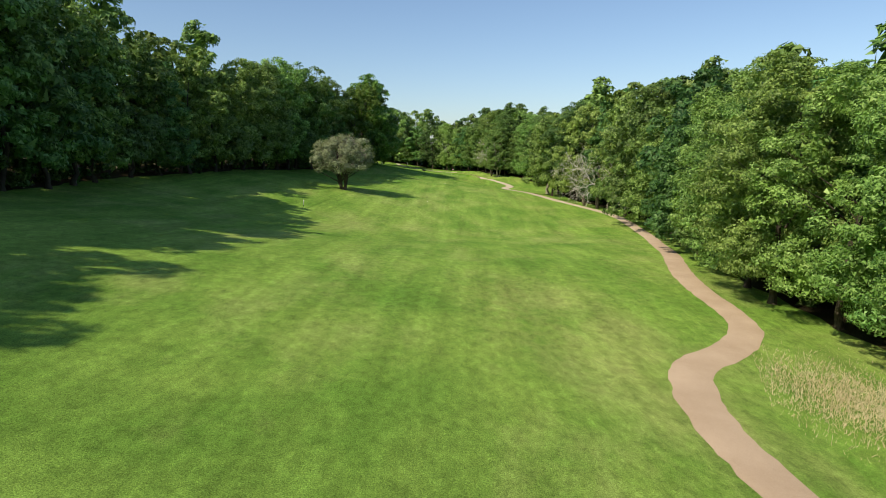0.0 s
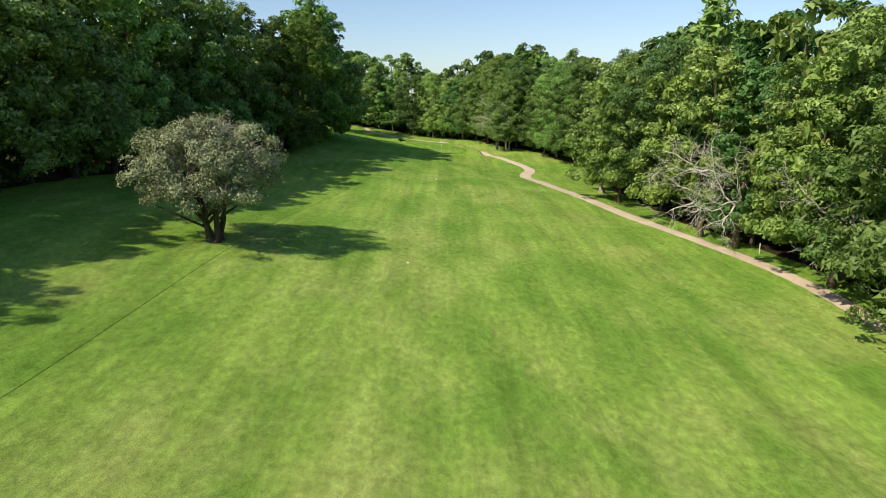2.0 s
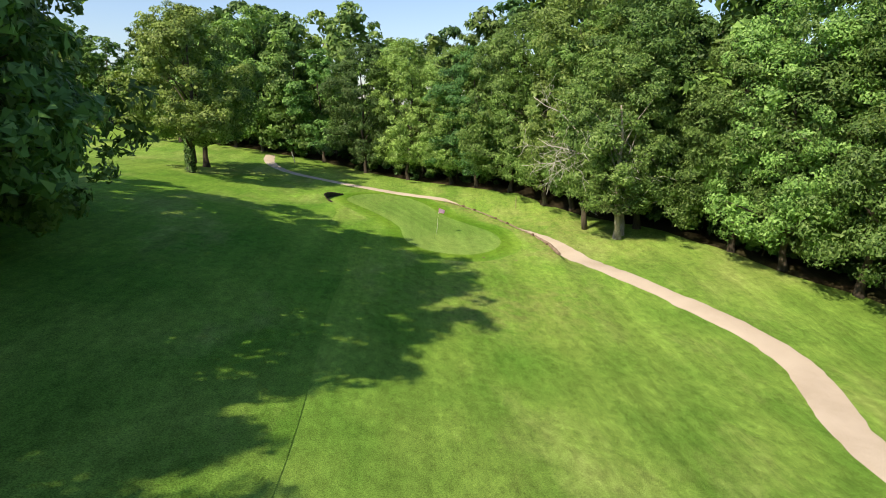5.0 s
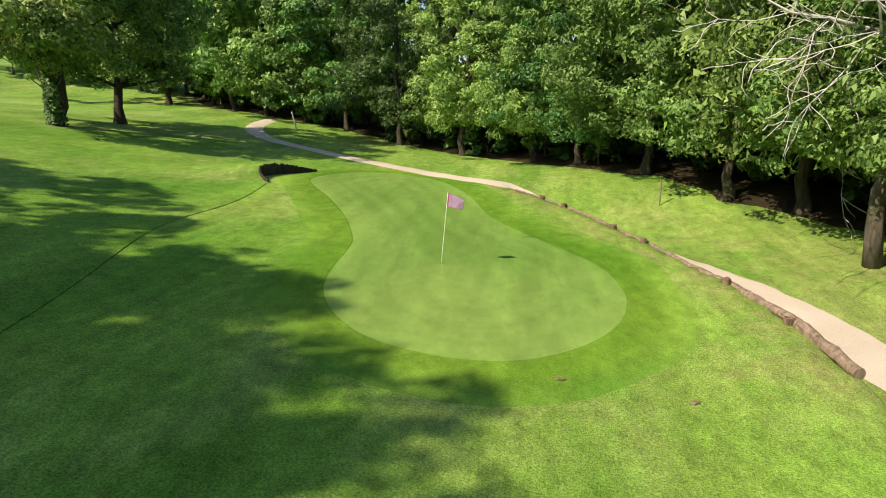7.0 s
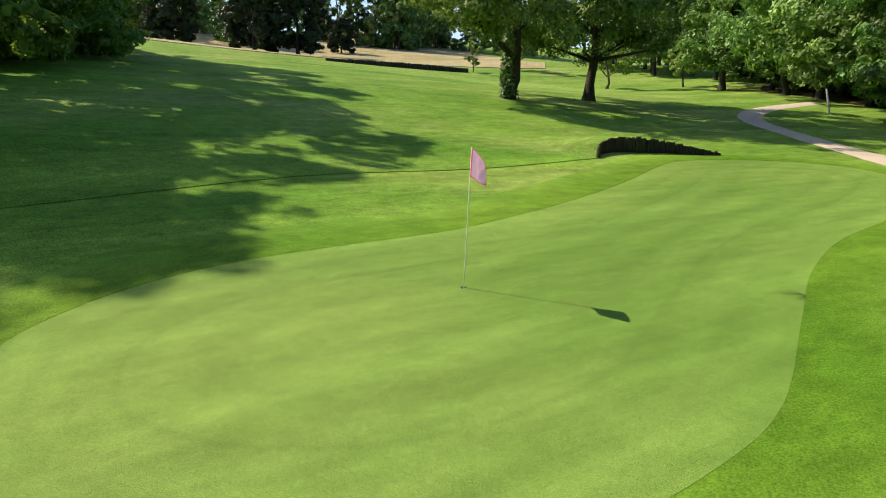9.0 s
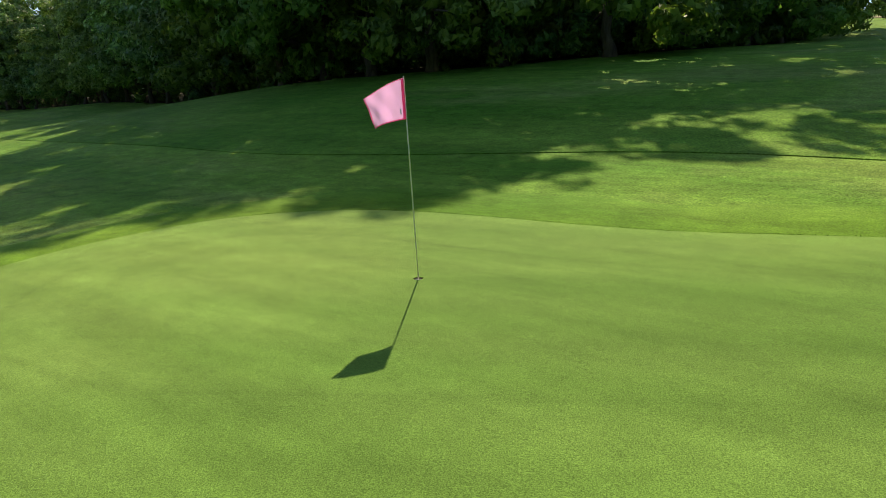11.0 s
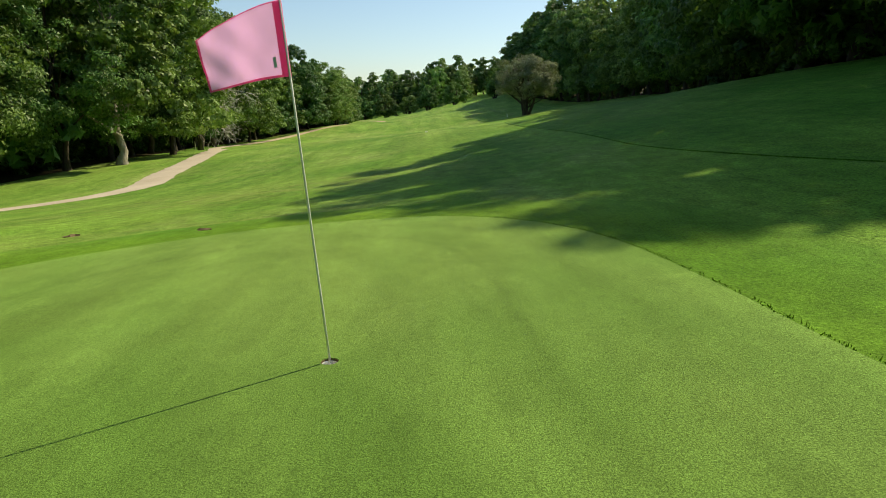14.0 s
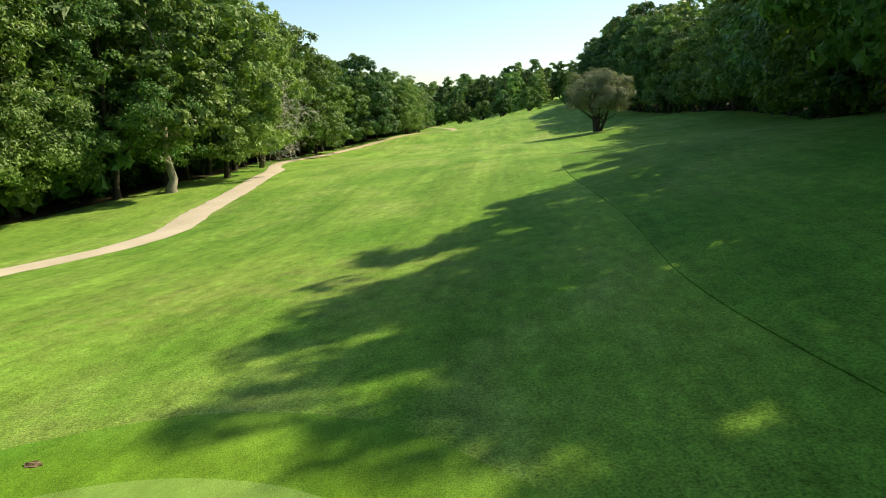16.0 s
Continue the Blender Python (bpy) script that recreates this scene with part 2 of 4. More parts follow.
def cloth_material(name, colour):
    mat, nodes, links, shader = material(name, 0.8)
    where = nodes.new("ShaderNodeTexCoord").outputs["Object"]
    fade = noise_node(nodes, links, 5.0, 4, where)
    tone = ramp(nodes, links, fade, ((0.3, tuple(c * 0.94 for c in colour)), (0.7, colour)))
    links.new(tone, shader.inputs["Base Color"])
    lit = nodes.new("ShaderNodeBsdfTranslucent")
    links.new(tone, lit.inputs[0])
    blend = nodes.new("ShaderNodeMixShader")
    blend.inputs[0].default_value = 0.8
    links.new(shader.outputs[0], blend.inputs[1])
    links.new(lit.outputs[0], blend.inputs[2])
    links.new(blend.outputs[0], nodes["Material Output"].inputs[0])
    weave = noise_node(nodes, links, 60.0, 2, where)
    bump(nodes, links, shader, weave, 0.3, 0.002)
    return mat


PINK = cloth_material("pale_pink_cloth", (0.95, 0.7, 0.96))
ROSE = cloth_material("rose_hem_cloth", (0.86, 0.24, 0.46))

# ---- the lie of the land ----
# heights of broad swells (rows south to north, columns west to east), in metres
SWELL_Y = (-290, -235, -190, -155, -125, -98, -72, -48, -26, -6, 16, 46)
SWELL_X = (-90, -50, -22, 0, 20, 46)
LANDFORM = (
    (-0.03, -1.3, -2.24, -1.09, -1.86, -1.53),
    (-0, -0.25, -1.42, -1.74, -0.26, 0.11),
    (-0.06, -1.09, -1.39, -1.81, -0.87, -0.2),
    (-0.16, -2.58, -2.23, -0.85, 0.93, -0.1),
    (-0.13, -1.45, -2.59, -3.67, -0.36, -0.4),
    (-0.22, -1.85, -0, 0.15, -1.46, 0.85),
    (-0.74, -0.31, -4.48, -0.58, -0.79, 0.06),
    (-0.48, -0.5, -0.72, 0.44, 1.08, 0.58),
    (1.52, -1.55, 0.83, -2.24, -2.88, 0.11),
    (1.92, -0.92, -0.89, -0.2, 2.52, -1.17),
    (-1.55, -0.76, -0.51, -3.26, 2.72, 0.48),
    (0.94, -3.83, -0.95, -1.09, 2.41, 3.34),
)
LAND_BASE, LAND_TILT = 2.628, 8.565


LOG_LINE = ((9.05, -5.5), (8.85, -3.0), (8.2, -0.35), (7.4, 1.6), (6.7, 3.7), (5.95, 5.6), (5.2, 7.7), (4.4, 9.7), (3.5, 11.7), (2.55, 13.6), (1.5, 15.4))


def land(x, y):
    """Height of the ground at arrays x, y."""
    x, y = np.asarray(x, float), np.asarray(y, float)
    z = LAND_BASE - LAND_TILT * np.tanh(x / 40)
    for cy, row in zip(SWELL_Y, LANDFORM):
        for cx, h in zip(SWELL_X, row):
            z = z + h * np.exp(-((x - cx) / 26) ** 2 - ((y - cy) / 32) ** 2)
    z = z + 15 * np.clip((x - 38) / 55, 0, 1) ** 1.3 * np.exp(-((y + 40) / 110) ** 4)   # wooded hillside
    z = z + 13 * np.clip((-x - 92) / 75, 0, 1) ** 1.2                     # rising meadow
    past = (x - np.interp(y, [p[1] for p in LOG_LINE], [p[0] for p in LOG_LINE])) * 0.92
    z = z - (0.6 + 0.45 * np.clip((y - 1) / 6, 0, 1)) * np.clip(past / 0.45, 0, 1) * np.exp(-(np.maximum(past, 0) / 8) ** 2) * np.clip((y + 9) / 4, 0, 1) * np.clip((17 - y) / 5, 0, 1)   # drop behind the logs
    z = z + 33 * np.exp(-((x + 120) / 420) ** 2 - ((y + 950) / 300) ** 2)  # far hill
    return z


def height(x, y):
    return float(land(x, y))


# ---- mesh helpers ----
def mesh_of(name, verts, faces, mat, smooth=False):
    me = bpy.data.meshes.new(name)
    me.from_pydata([tuple(v) for v in verts], [], faces)
    if smooth:
        me.polygons.foreach_set("use_smooth", [True] * len(me.polygons))
    me.materials.append(mat)
    me.update()
    return me


def quads_mesh(name, verts, mat):
    """A mesh of loose quads from an array (n, 4, 3)."""
    n = len(verts)
    me = bpy.data.meshes.new(name)
    me.vertices.add(n * 4)
    me.vertices.foreach_set("co", verts.reshape(-1).astype(np.float32))
    me.loops.add(n * 4)
    me.loops.foreach_set("vertex_index", np.arange(n * 4, dtype=np.int32))
    me.polygons.add(n)
    me.polygons.foreach_set("loop_start", np.arange(0, n * 4, 4, dtype=np.int32))
    me.materials.append(mat)
    me.update(calc_edges=True)
    return me


def triangles_mesh(name, verts, mat):
    """A mesh of loose triangles from an array (n, 3, 3)."""
    n = len(verts)
    me = bpy.data.meshes.new(name)
    me.vertices.add(n * 3)
    me.vertices.foreach_set("co", verts.reshape(-1).astype(np.float32))
    me.loops.add(n * 3)
    me.loops.foreach_set("vertex_index", np.arange(n * 3, dtype=np.int32))
    me.polygons.add(n)
    me.polygons.foreach_set("loop_start", np.arange(0, n * 3, 3, dtype=np.int32))
    me.materials.append(mat)
    me.update(calc_edges=True)
    return me


def part(name, me, parent, label=""):
    ob = new(name, me)
    ob.parent = parent
    return tagged(ob, label)


def tube(verts, faces, points, radii, sides=7):
    """Adds a tapered tube along points."""
    start = len(verts)
    points = [Vector(p) for p in points]
    for i, (p, r) in enumerate(zip(points, radii)):
        along = (points[min(i + 1, len(points) - 1)] - points[max(i - 1, 0)]).normalized()
        side = along.cross(Vector((0.31, 0.95, 0.05))).normalized()
        up = along.cross(side)
        for k in range(sides):
            a = 2 * math.pi * k / sides
            verts.append(p + (side * math.cos(a) + up * math.sin(a)) * r)
    for i in range(len(points) - 1):
        for k in range(sides):
            a, b = start + i * sides + k, start + i * sides + (k + 1) % sides
            faces.append((a, b, b + sides, a + sides))
    faces.append(tuple(range(start + sides - 1, start - 1, -1)))
    faces.append(tuple(range(start + (len(points) - 1) * sides, start + len(points) * sides)))


def unit(v):
    return v / (np.linalg.norm(v, axis=1, keepdims=True) + 1e-9)


def smooth_line(points, step, closed=False):
    """Points along a Catmull-Rom curve at about one step."""
    p = [np.array(q, float) for q in points]
    n, out = len(p), []
    for i in range(n if closed else n - 1):
        a, b = p[i], p[(i + 1) % n]
        before = p[i - 1] if closed or i > 0 else 2 * a - b
        after = p[(i + 2) % n] if closed or i + 2 < n else 2 * b - a
        k = max(1, int(np.linalg.norm(b - a) / step + 0.5))
        for j in range(k):
            t = j / k
            out.append(0.5 * (2 * a + (b - before) * t + (2 * before - 5 * a + 4 * b - after) * t * t + (3 * a - before - 3 * b + after) * t ** 3))
    if not closed:
        out.append(p[-1])
    return np.array(out)


# ---- ground ----
def spaced(lo, hi, step, far):
    """Even steps in the middle, growing ones outwards."""
    inner = list(np.arange(lo, hi + 0.01, step))
    d, grow = step, []
    while d < far:
        d *= 1.35
        grow.append(d)
    out_lo, out_hi, a, b = [], [], lo, hi
    for g in grow:
        a, b = a - g, b + g
        out_lo.append(a)
        out_hi.append(b)
    return np.array(out_lo[::-1] + inner + out_hi)


GREEN_EDGE = ((4.6, 1), (5, -0.4), (5.1, -1.9), (4.8, -3.3), (4.2, -4.5), (3.3, -5.5), (2.2, -6.2), (0.9, -6.4), (-0.5, -6.1), (-1.5, -5.35),
              (-2.25, -4.2), (-2.7, -2.8), (-2.9, -1), (-3, 0.6), (-3.3, 2.2), (-4.5, 5.5), (-6.2, 9), (-7.7, 11.6), (-8.6, 13.6),
              (-8.5, 15.6), (-7.6, 17.8), (-5.9, 19.1), (-4, 18.6), (-2.2, 17.1), (-0.8, 14.2), (0.2, 11), (0.95, 7.9), (2, 5.4), (3.3, 3.2))
green_line = smooth_line(GREEN_EDGE, 0.35, True)


def inside(points, outline):
    """Which of the points (n, 2) lie inside the outline."""
    x, y = points[:, 0], points[:, 1]
    hit = np.zeros(len(points), bool)
    for (ax, ay), (bx, by) in zip(outline, np.roll(outline, -1, 0)):
        cross = (ay > y) != (by > y)
        hit ^= cross & (x < (bx - ax) * (y - ay) / (by - ay + 1e-12) + ax)
    return hit


# parched spots: place, half width, half length, turn, strength
PARCHED = ((16.4, -73.3, 2.6, 4.0, 20, 0.8), (10.2, -60, 3.0, 5.0, 30, 0.45), (18, -88, 3.0, 5.0, 0, 0.5), (5.8, -173, 3.5, 6.0, 0, 0.4), (7, -182, 2.5, 4.0, 10, 0.3),
           (3.2, -17, 3.0, 5.0, 60, 0.5), (0.2, -19, 2.0, 4.0, 50, 0.35), (7, -14.2, 2.5, 3.5, 40, 0.45), (12, 3, 5.0, 11.0, 28, 0.5), (6.7, -5.6, 1.2, 2.0, 20, 0.55), (3.7, -7.6, 1.5, 2.0, 70, 0.35))


def make_ground():
    xs, ys = spaced(-120, 75, 2.0, 900), spaced(-320, 80, 2.0, 900)
    xs = np.unique(np.concatenate([xs, np.arange(1, 14, 0.3), np.arange(-10, 1, 0.5)]))          # finer where the bank drops
    ys = np.unique(np.concatenate([ys, np.arange(-9, 21, 0.5)]))
    gx, gy = np.meshgrid(xs, ys)
    gz = land(gx, gy)
    gz = gz - 0.3 * (np.hypot(gx, gy) < 1.8)                            # room for the cup under the green
    verts = np.stack([gx, gy, gz], -1).reshape(-1, 3)
    nx = len(xs)
    faces = [(j * nx + i, j * nx + i + 1, (j + 1) * nx + i + 1, (j + 1) * nx + i) for j in range(len(ys) - 1) for i in range(nx - 1)]
    me = mesh_of("ground", verts, faces, FAIRWAY, True)
    parched = np.zeros(len(verts))
    for x, y, wide, long, turn, much in PARCHED:
        dx, dy = verts[:, 0] - x, verts[:, 1] - y
        c, d = math.cos(radians(turn)), math.sin(radians(turn))
        parched += much * np.exp(-((dx * c + dy * d) / wide) ** 2 - ((dy * c - dx * d) / long) ** 2)
    verge = np.min([np.hypot(verts[:, 0] - x + 0.7, verts[:, 1] - y) for x, y in smooth_line(LOG_LINE, 0.5)], axis=0)
    parched += 0.65 * np.exp(-(verge / 0.9) ** 2)                      # dry stony strip along the logs
    me.attributes.new("parched", "FLOAT", "POINT").data.foreach_set("value", np.clip(parched, 0, 1).astype(np.float32))
    ob = new("ground", me)
    return tagged(ob, "sunlit mown golf fairway grass with drier patches", "grass", kind="structure")


make_ground()

CART_PATH = ((30, -250), (23, -232), (16.5, -216), (12.8, -203), (11.6, -193), (11.4, -189), (11.9, -185.5), (13, -182.8), (15.5, -180.2), (17.9, -176.6),
             (18.7, -172.5), (19, -167), (20.2, -160), (23, -149.5), (25.8, -137), (28.8, -122), (30.8, -103), (30.3, -92),
             (27.8, -82.8), (25.2, -75.5), (22.8, -69), (20.3, -58.5), (18.2, -48), (17, -39), (15.6, -33), (15.9, -28.5),
             (17.6, -22.5), (17, -18), (14.6, -13.3), (13.2, -10.8), (12, -8.8), (11.3, -6.4), (10.6, -4), (9.95, -1.9), (9.2, 0.1), (8.1, 2.7), (6.9, 5.6), (5.6, 8.8),
             (4.2, 12), (1.3, 16.3), (-2.7, 19.6), (-7, 22.9), (-12.1, 25.8), (-16.2, 28), (-18.9, 31), (-21, 36), (-22, 42))


def strip(name, line, width, lift, mat, across=6, ragged=0.16):
    """A band of ground laid along a line."""
    verts, faces = [], []
    tangent = np.gradient(line, axis=0)
    tangent /= np.linalg.norm(tangent, axis=1, keepdims=True)
    for i, (p, t) in enumerate(zip(line, tangent)):
        side = np.array((t[1], -t[0]))
        for k in range(across + 1):
            f = k / across * 2 - 1
            w = (width - 0.4 * (p[1] < -75) - 0.35 * (p[1] > -14) - 0.35 * (p[1] > 13)) / 2 * f * (1 + (ragged * (noise.noise((p[0] * 0.9, p[1] * 0.9, f * 3)) + 0.5 * noise.noise((p[0] * 3.1, p[1] * 3.1, f))) if abs(f) == 1 else 0))
            q = p + side * w
            verts.append((q[0], q[1], height(*q) + lift * (1 - 0.75 * abs(f) ** 4)))
    n = across + 1
    for i in range(len(line) - 1):
        for k in range(across):
            a = i * n + k
            faces.append((a, a + 1, a + n + 1, a + n))
    return new(name, mesh_of(name, verts, faces, mat, True))


tagged(strip("road", smooth_line(CART_PATH, 0.5), 2.1, 0.045, GRAVEL), "pale sandy gravel cart track winding through grass", "path", kind="structure")


def sheet(name, outline, lift, mat, cell, label, category, cut=None, brink=0.0115):
    """Turf laid over the ground inside an outline, with its own thickness at the edge."""
    outline = np.asarray(outline)
    lo, hi = outline.min(0), outline.max(0)
    bm = bmesh.new()
    ring = [bm.verts.new((p[0], p[1], 0)) for p in outline]
    edges = [bm.edges.new((ring[i], ring[(i + 1) % len(ring)])) for i in range(len(ring))]
    if cut is not None:
        rim = [bm.verts.new((p[0], p[1], 0)) for p in cut]
        edges += [bm.edges.new((rim[i], rim[(i + 1) % len(rim)])) for i in range(len(rim))]
    bmesh.ops.triangle_fill(bm, use_beauty=True, use_dissolve=False, edges=edges)
    for axis in (0, 1):
        for at in np.arange(lo[axis] + cell / 2, hi[axis], cell):
            normal = (1, 0, 0) if axis == 0 else (0, 1, 0)
            bmesh.ops.bisect_plane(bm, geom=bm.verts[:] + bm.edges[:] + bm.faces[:], plane_co=(at if axis == 0 else 0, at if axis else 0, 0), plane_no=normal)
    bm.normal_update()
    for f in bm.faces:
        if f.normal.z < 0:
            f.normal_flip()
    rim = [e for e in bm.edges if e.is_boundary]
    top = set(bm.faces)
    for f in top:
        f.smooth = True
    skirt = bmesh.ops.extrude_edge_only(bm, edges=rim)
    for f in bm.faces:
        if f not in top:
            f.smooth = False
    for e in rim:
        e.smooth = False
    hole = np.asarray(cut) if cut is not None else outline + 1e6
    brim = {v for e in rim for v in e.verts if np.hypot(hole[:, 0] - v.co.x, hole[:, 1] - v.co.y).min() > 0.5}
    low = {v for v in skirt["geom"] if isinstance(v, bmesh.types.BMVert)}
    for v in bm.verts:
        v.co.z = height(v.co.x, v.co.y) + (-0.1 if v in low else lift if cut is None or v not in brim else brink)
    me = bpy.data.meshes.new(name)
    bm.to_mesh(me)
    bm.free()
    me.materials.append(mat)
    if cut is not None:                                                  # how far each place lies from the mown edge
        away = me.attributes.new("inset", "FLOAT", "POINT")
        away.data.foreach_set("value", [float(np.hypot(outline[:, 0] - v.co.x, outline[:, 1] - v.co.y).min()) for v in me.vertices])
    return tagged(new(name, me), label, category, kind="structure")


cup_ring = [(0.056 * math.cos(a), 0.056 * math.sin(a)) for a in np.arange(0, 6.28, 0.3927)]
sheet("putting_green", green_line, 0.012, PUTTING, 0.4, "pale close-mown putting green with curved mowing bands", "putting green", cup_ring)

COLLAR = turf("collar_grass", (0.073, 0.182, 0.013), (0.146, 0.262, 0.026), (0.152, 0.25, 0.03), None, 40.0, 0.03, (0.55, 0.85), None, 1.0, fray=((0.088, 0.22, 0.022), (0.196, 0.33, 0.046)))
tan = np.roll(green_line, -1, 0) - np.roll(green_line, 1, 0)
tan /= np.linalg.norm(tan, axis=1, keepdims=True)
out = np.column_stack([tan[:, 1], -tan[:, 0]])
if np.dot(out[0], green_line[0] - green_line.mean(0)) < 0:
    out = -out
wander = np.array([1.7 + 0.4 * noise.noise((p[0] * 0.4, p[1] * 0.4, 2.0)) for p in green_line])[:, None]
collar_line = [p for k, p in enumerate(green_line + out * wander) if k % 2 == 0]
sheet("ground_collar", collar_line, 0.009, COLLAR, 0.6, "darker collar of fringe grass round the putting green", "grass", (green_line - out * 0.2)[::2], 0.001)

MOWN_LINE = ((-19, -135), (-18, -126), (-14.5, -85), (-12, -68), (-10.1, -58), (-9, -53.5), (-7.1, -46.8), (-6.2, -35), (-6.5, -20.5), (-6.3, -13), (-6.8, -8.5), (-7.6, -5), (-8.5, -1.7), (-8.9, 1), (-8.9, 5.5), (-9.8, 11))
rough_edge = list(smooth_line(MOWN_LINE, 1.2)) + [np.array(p) for p in ((-11.3, 12.6), (-12, 14.6), (-12, 17), (-13, 18.6), (-20, 22), (-40, 28), (-60, 30), (-60, -40), (-60, -90), (-55, -135))]
sheet("ground_rough", rough_edge, 0.022, ROUGH, 3.0, "longer rough grass on the bank beside the fairway", "grass")
sheet("ground_meadow", ((-76, -12), (-73, 8), (-74, 22), (-72, 36), (-70, 52), (-95, 70), (-150, 70), (-150, -12)), 0.08, MEADOW, 6.0, "dry straw-coloured meadow beyond the course", "meadow")


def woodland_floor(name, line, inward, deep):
    """Leaf litter under a wood, from its edge inwards; the wood's shade is in its colour."""
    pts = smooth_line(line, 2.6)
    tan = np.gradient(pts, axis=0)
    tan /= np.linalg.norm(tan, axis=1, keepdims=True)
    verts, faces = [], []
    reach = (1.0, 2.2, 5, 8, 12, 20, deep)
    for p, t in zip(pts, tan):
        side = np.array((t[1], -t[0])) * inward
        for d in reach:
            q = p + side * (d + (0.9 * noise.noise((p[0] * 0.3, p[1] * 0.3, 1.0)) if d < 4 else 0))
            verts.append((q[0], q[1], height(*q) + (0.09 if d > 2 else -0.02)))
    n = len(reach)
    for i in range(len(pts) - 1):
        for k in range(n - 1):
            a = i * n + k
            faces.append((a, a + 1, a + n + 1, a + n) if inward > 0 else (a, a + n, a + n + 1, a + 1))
    return tagged(new(name, mesh_of(name, verts, faces, LITTER_SHADED, True)), "brown leaf litter on the woodland floor, with shade put into its colour", "woodland floor", kind="structure")


# ---- trees ----
def crown_quads(seed, height_m, base, radius, leaves, size, clumps, flat=0.62, droop=0.0):
    """Leaves on sprays that clothe the lobes of a domed crown."""
    rng = np.random.default_rng(seed)
    lobes = max(6, clumps // 6)
    h = ((np.arange(lobes) + rng.uniform(0, 1, lobes)) / lobes) ** 1.3
    profile = np.clip(1 - (np.abs(h - 0.34) / 0.7) ** 3.0, 0.05, 1) ** 0.55
    angle = np.arange(lobes) * 2.4 + rng.normal(size=lobes) * 0.5
    big = radius * rng.uniform(0.24, 0.4, lobes)
    out = np.maximum(radius * profile * rng.uniform(0.8, 1.12, lobes) - big * 0.8, 0.1 * radius) * np.sqrt(rng.uniform(0.3, 1.0, lobes))
    top = height_m - big * 0.75
    heart = np.stack([np.cos(angle) * out, np.sin(angle) * out, base + (top - base) * (0.03 + 0.97 * h)], 1)
    own = rng.integers(lobes, size=clumps)
    axis = np.array((0, 0, base + (height_m - base) * 0.36))
    face = unit(heart - axis)[own]
    lift = unit(rng.normal(size=(clumps, 3)) + 0.85 * face + np.array((0, 0, 0.35)))
    centre = heart[own] + lift * (big[own] * rng.uniform(0.55, 0.92, clumps))[:, None] * np.array((1, 1, 0.85))
    rc = big[own] * rng.uniform(0.3, 0.52, clumps)
    which = rng.choice(clumps, leaves, p=rc ** 2 / (rc ** 2).sum())
    way = unit(rng.normal(size=(leaves, 3)) + 0.55 * lift[which] + np.array((0, 0, 0.4)))
    reach = rng.beta(3.2, 1.3, leaves)[:, None] * 0.98 * rc[which][:, None]
    place = centre[which] + way * reach * np.array((1, 1, flat))
    place[:, 2] -= (0.1 * size + droop) * rng.random(leaves) ** 2
    place[:, 2] = np.maximum(place[:, 2], 0.12)
    normal = unit(way * 0.8 + lift[which] * 0.5 + rng.normal(size=(leaves, 3)) * 0.42 + np.array((0, 0, 0.3)))
    side = unit(np.cross(normal, rng.normal(size=(leaves, 3))))
    up = np.cross(normal, side)
    a = (size * rng.uniform(0.55, 1.35, leaves))[:, None] * 0.5
    b = a * rng.uniform(0.5, 0.75, leaves)[:, None]
    fold = normal * b * 0.35
    quads = np.stack([place - side * a, place - up * b + fold, place + side * a - fold, place + up * b + fold], 1)
    inner = leaves // 14                                                  # shaded sprays inside the crown
    own = rng.integers(lobes, size=inner)
    place = heart[own] * np.array((0.88, 0.88, 1)) + unit(rng.normal(size=(inner, 3))) * (big[own] * 0.38 * rng.random(inner) ** 0.5)[:, None]
    place[:, 2] = np.maximum(place[:, 2], 0.3 * base + 0.2)
    side = unit(rng.normal(size=(inner, 3)))
    up = unit(np.cross(side, rng.normal(size=(inner, 3))))
    w = size * rng.uniform(0.8, 1.3, inner)[:, None]
    sprays = np.stack([place - side * w, place - up * w * 0.7, place + side * w, place + up * w * 0.7], 1)
    return np.concatenate([quads, sprays]), centre, rc


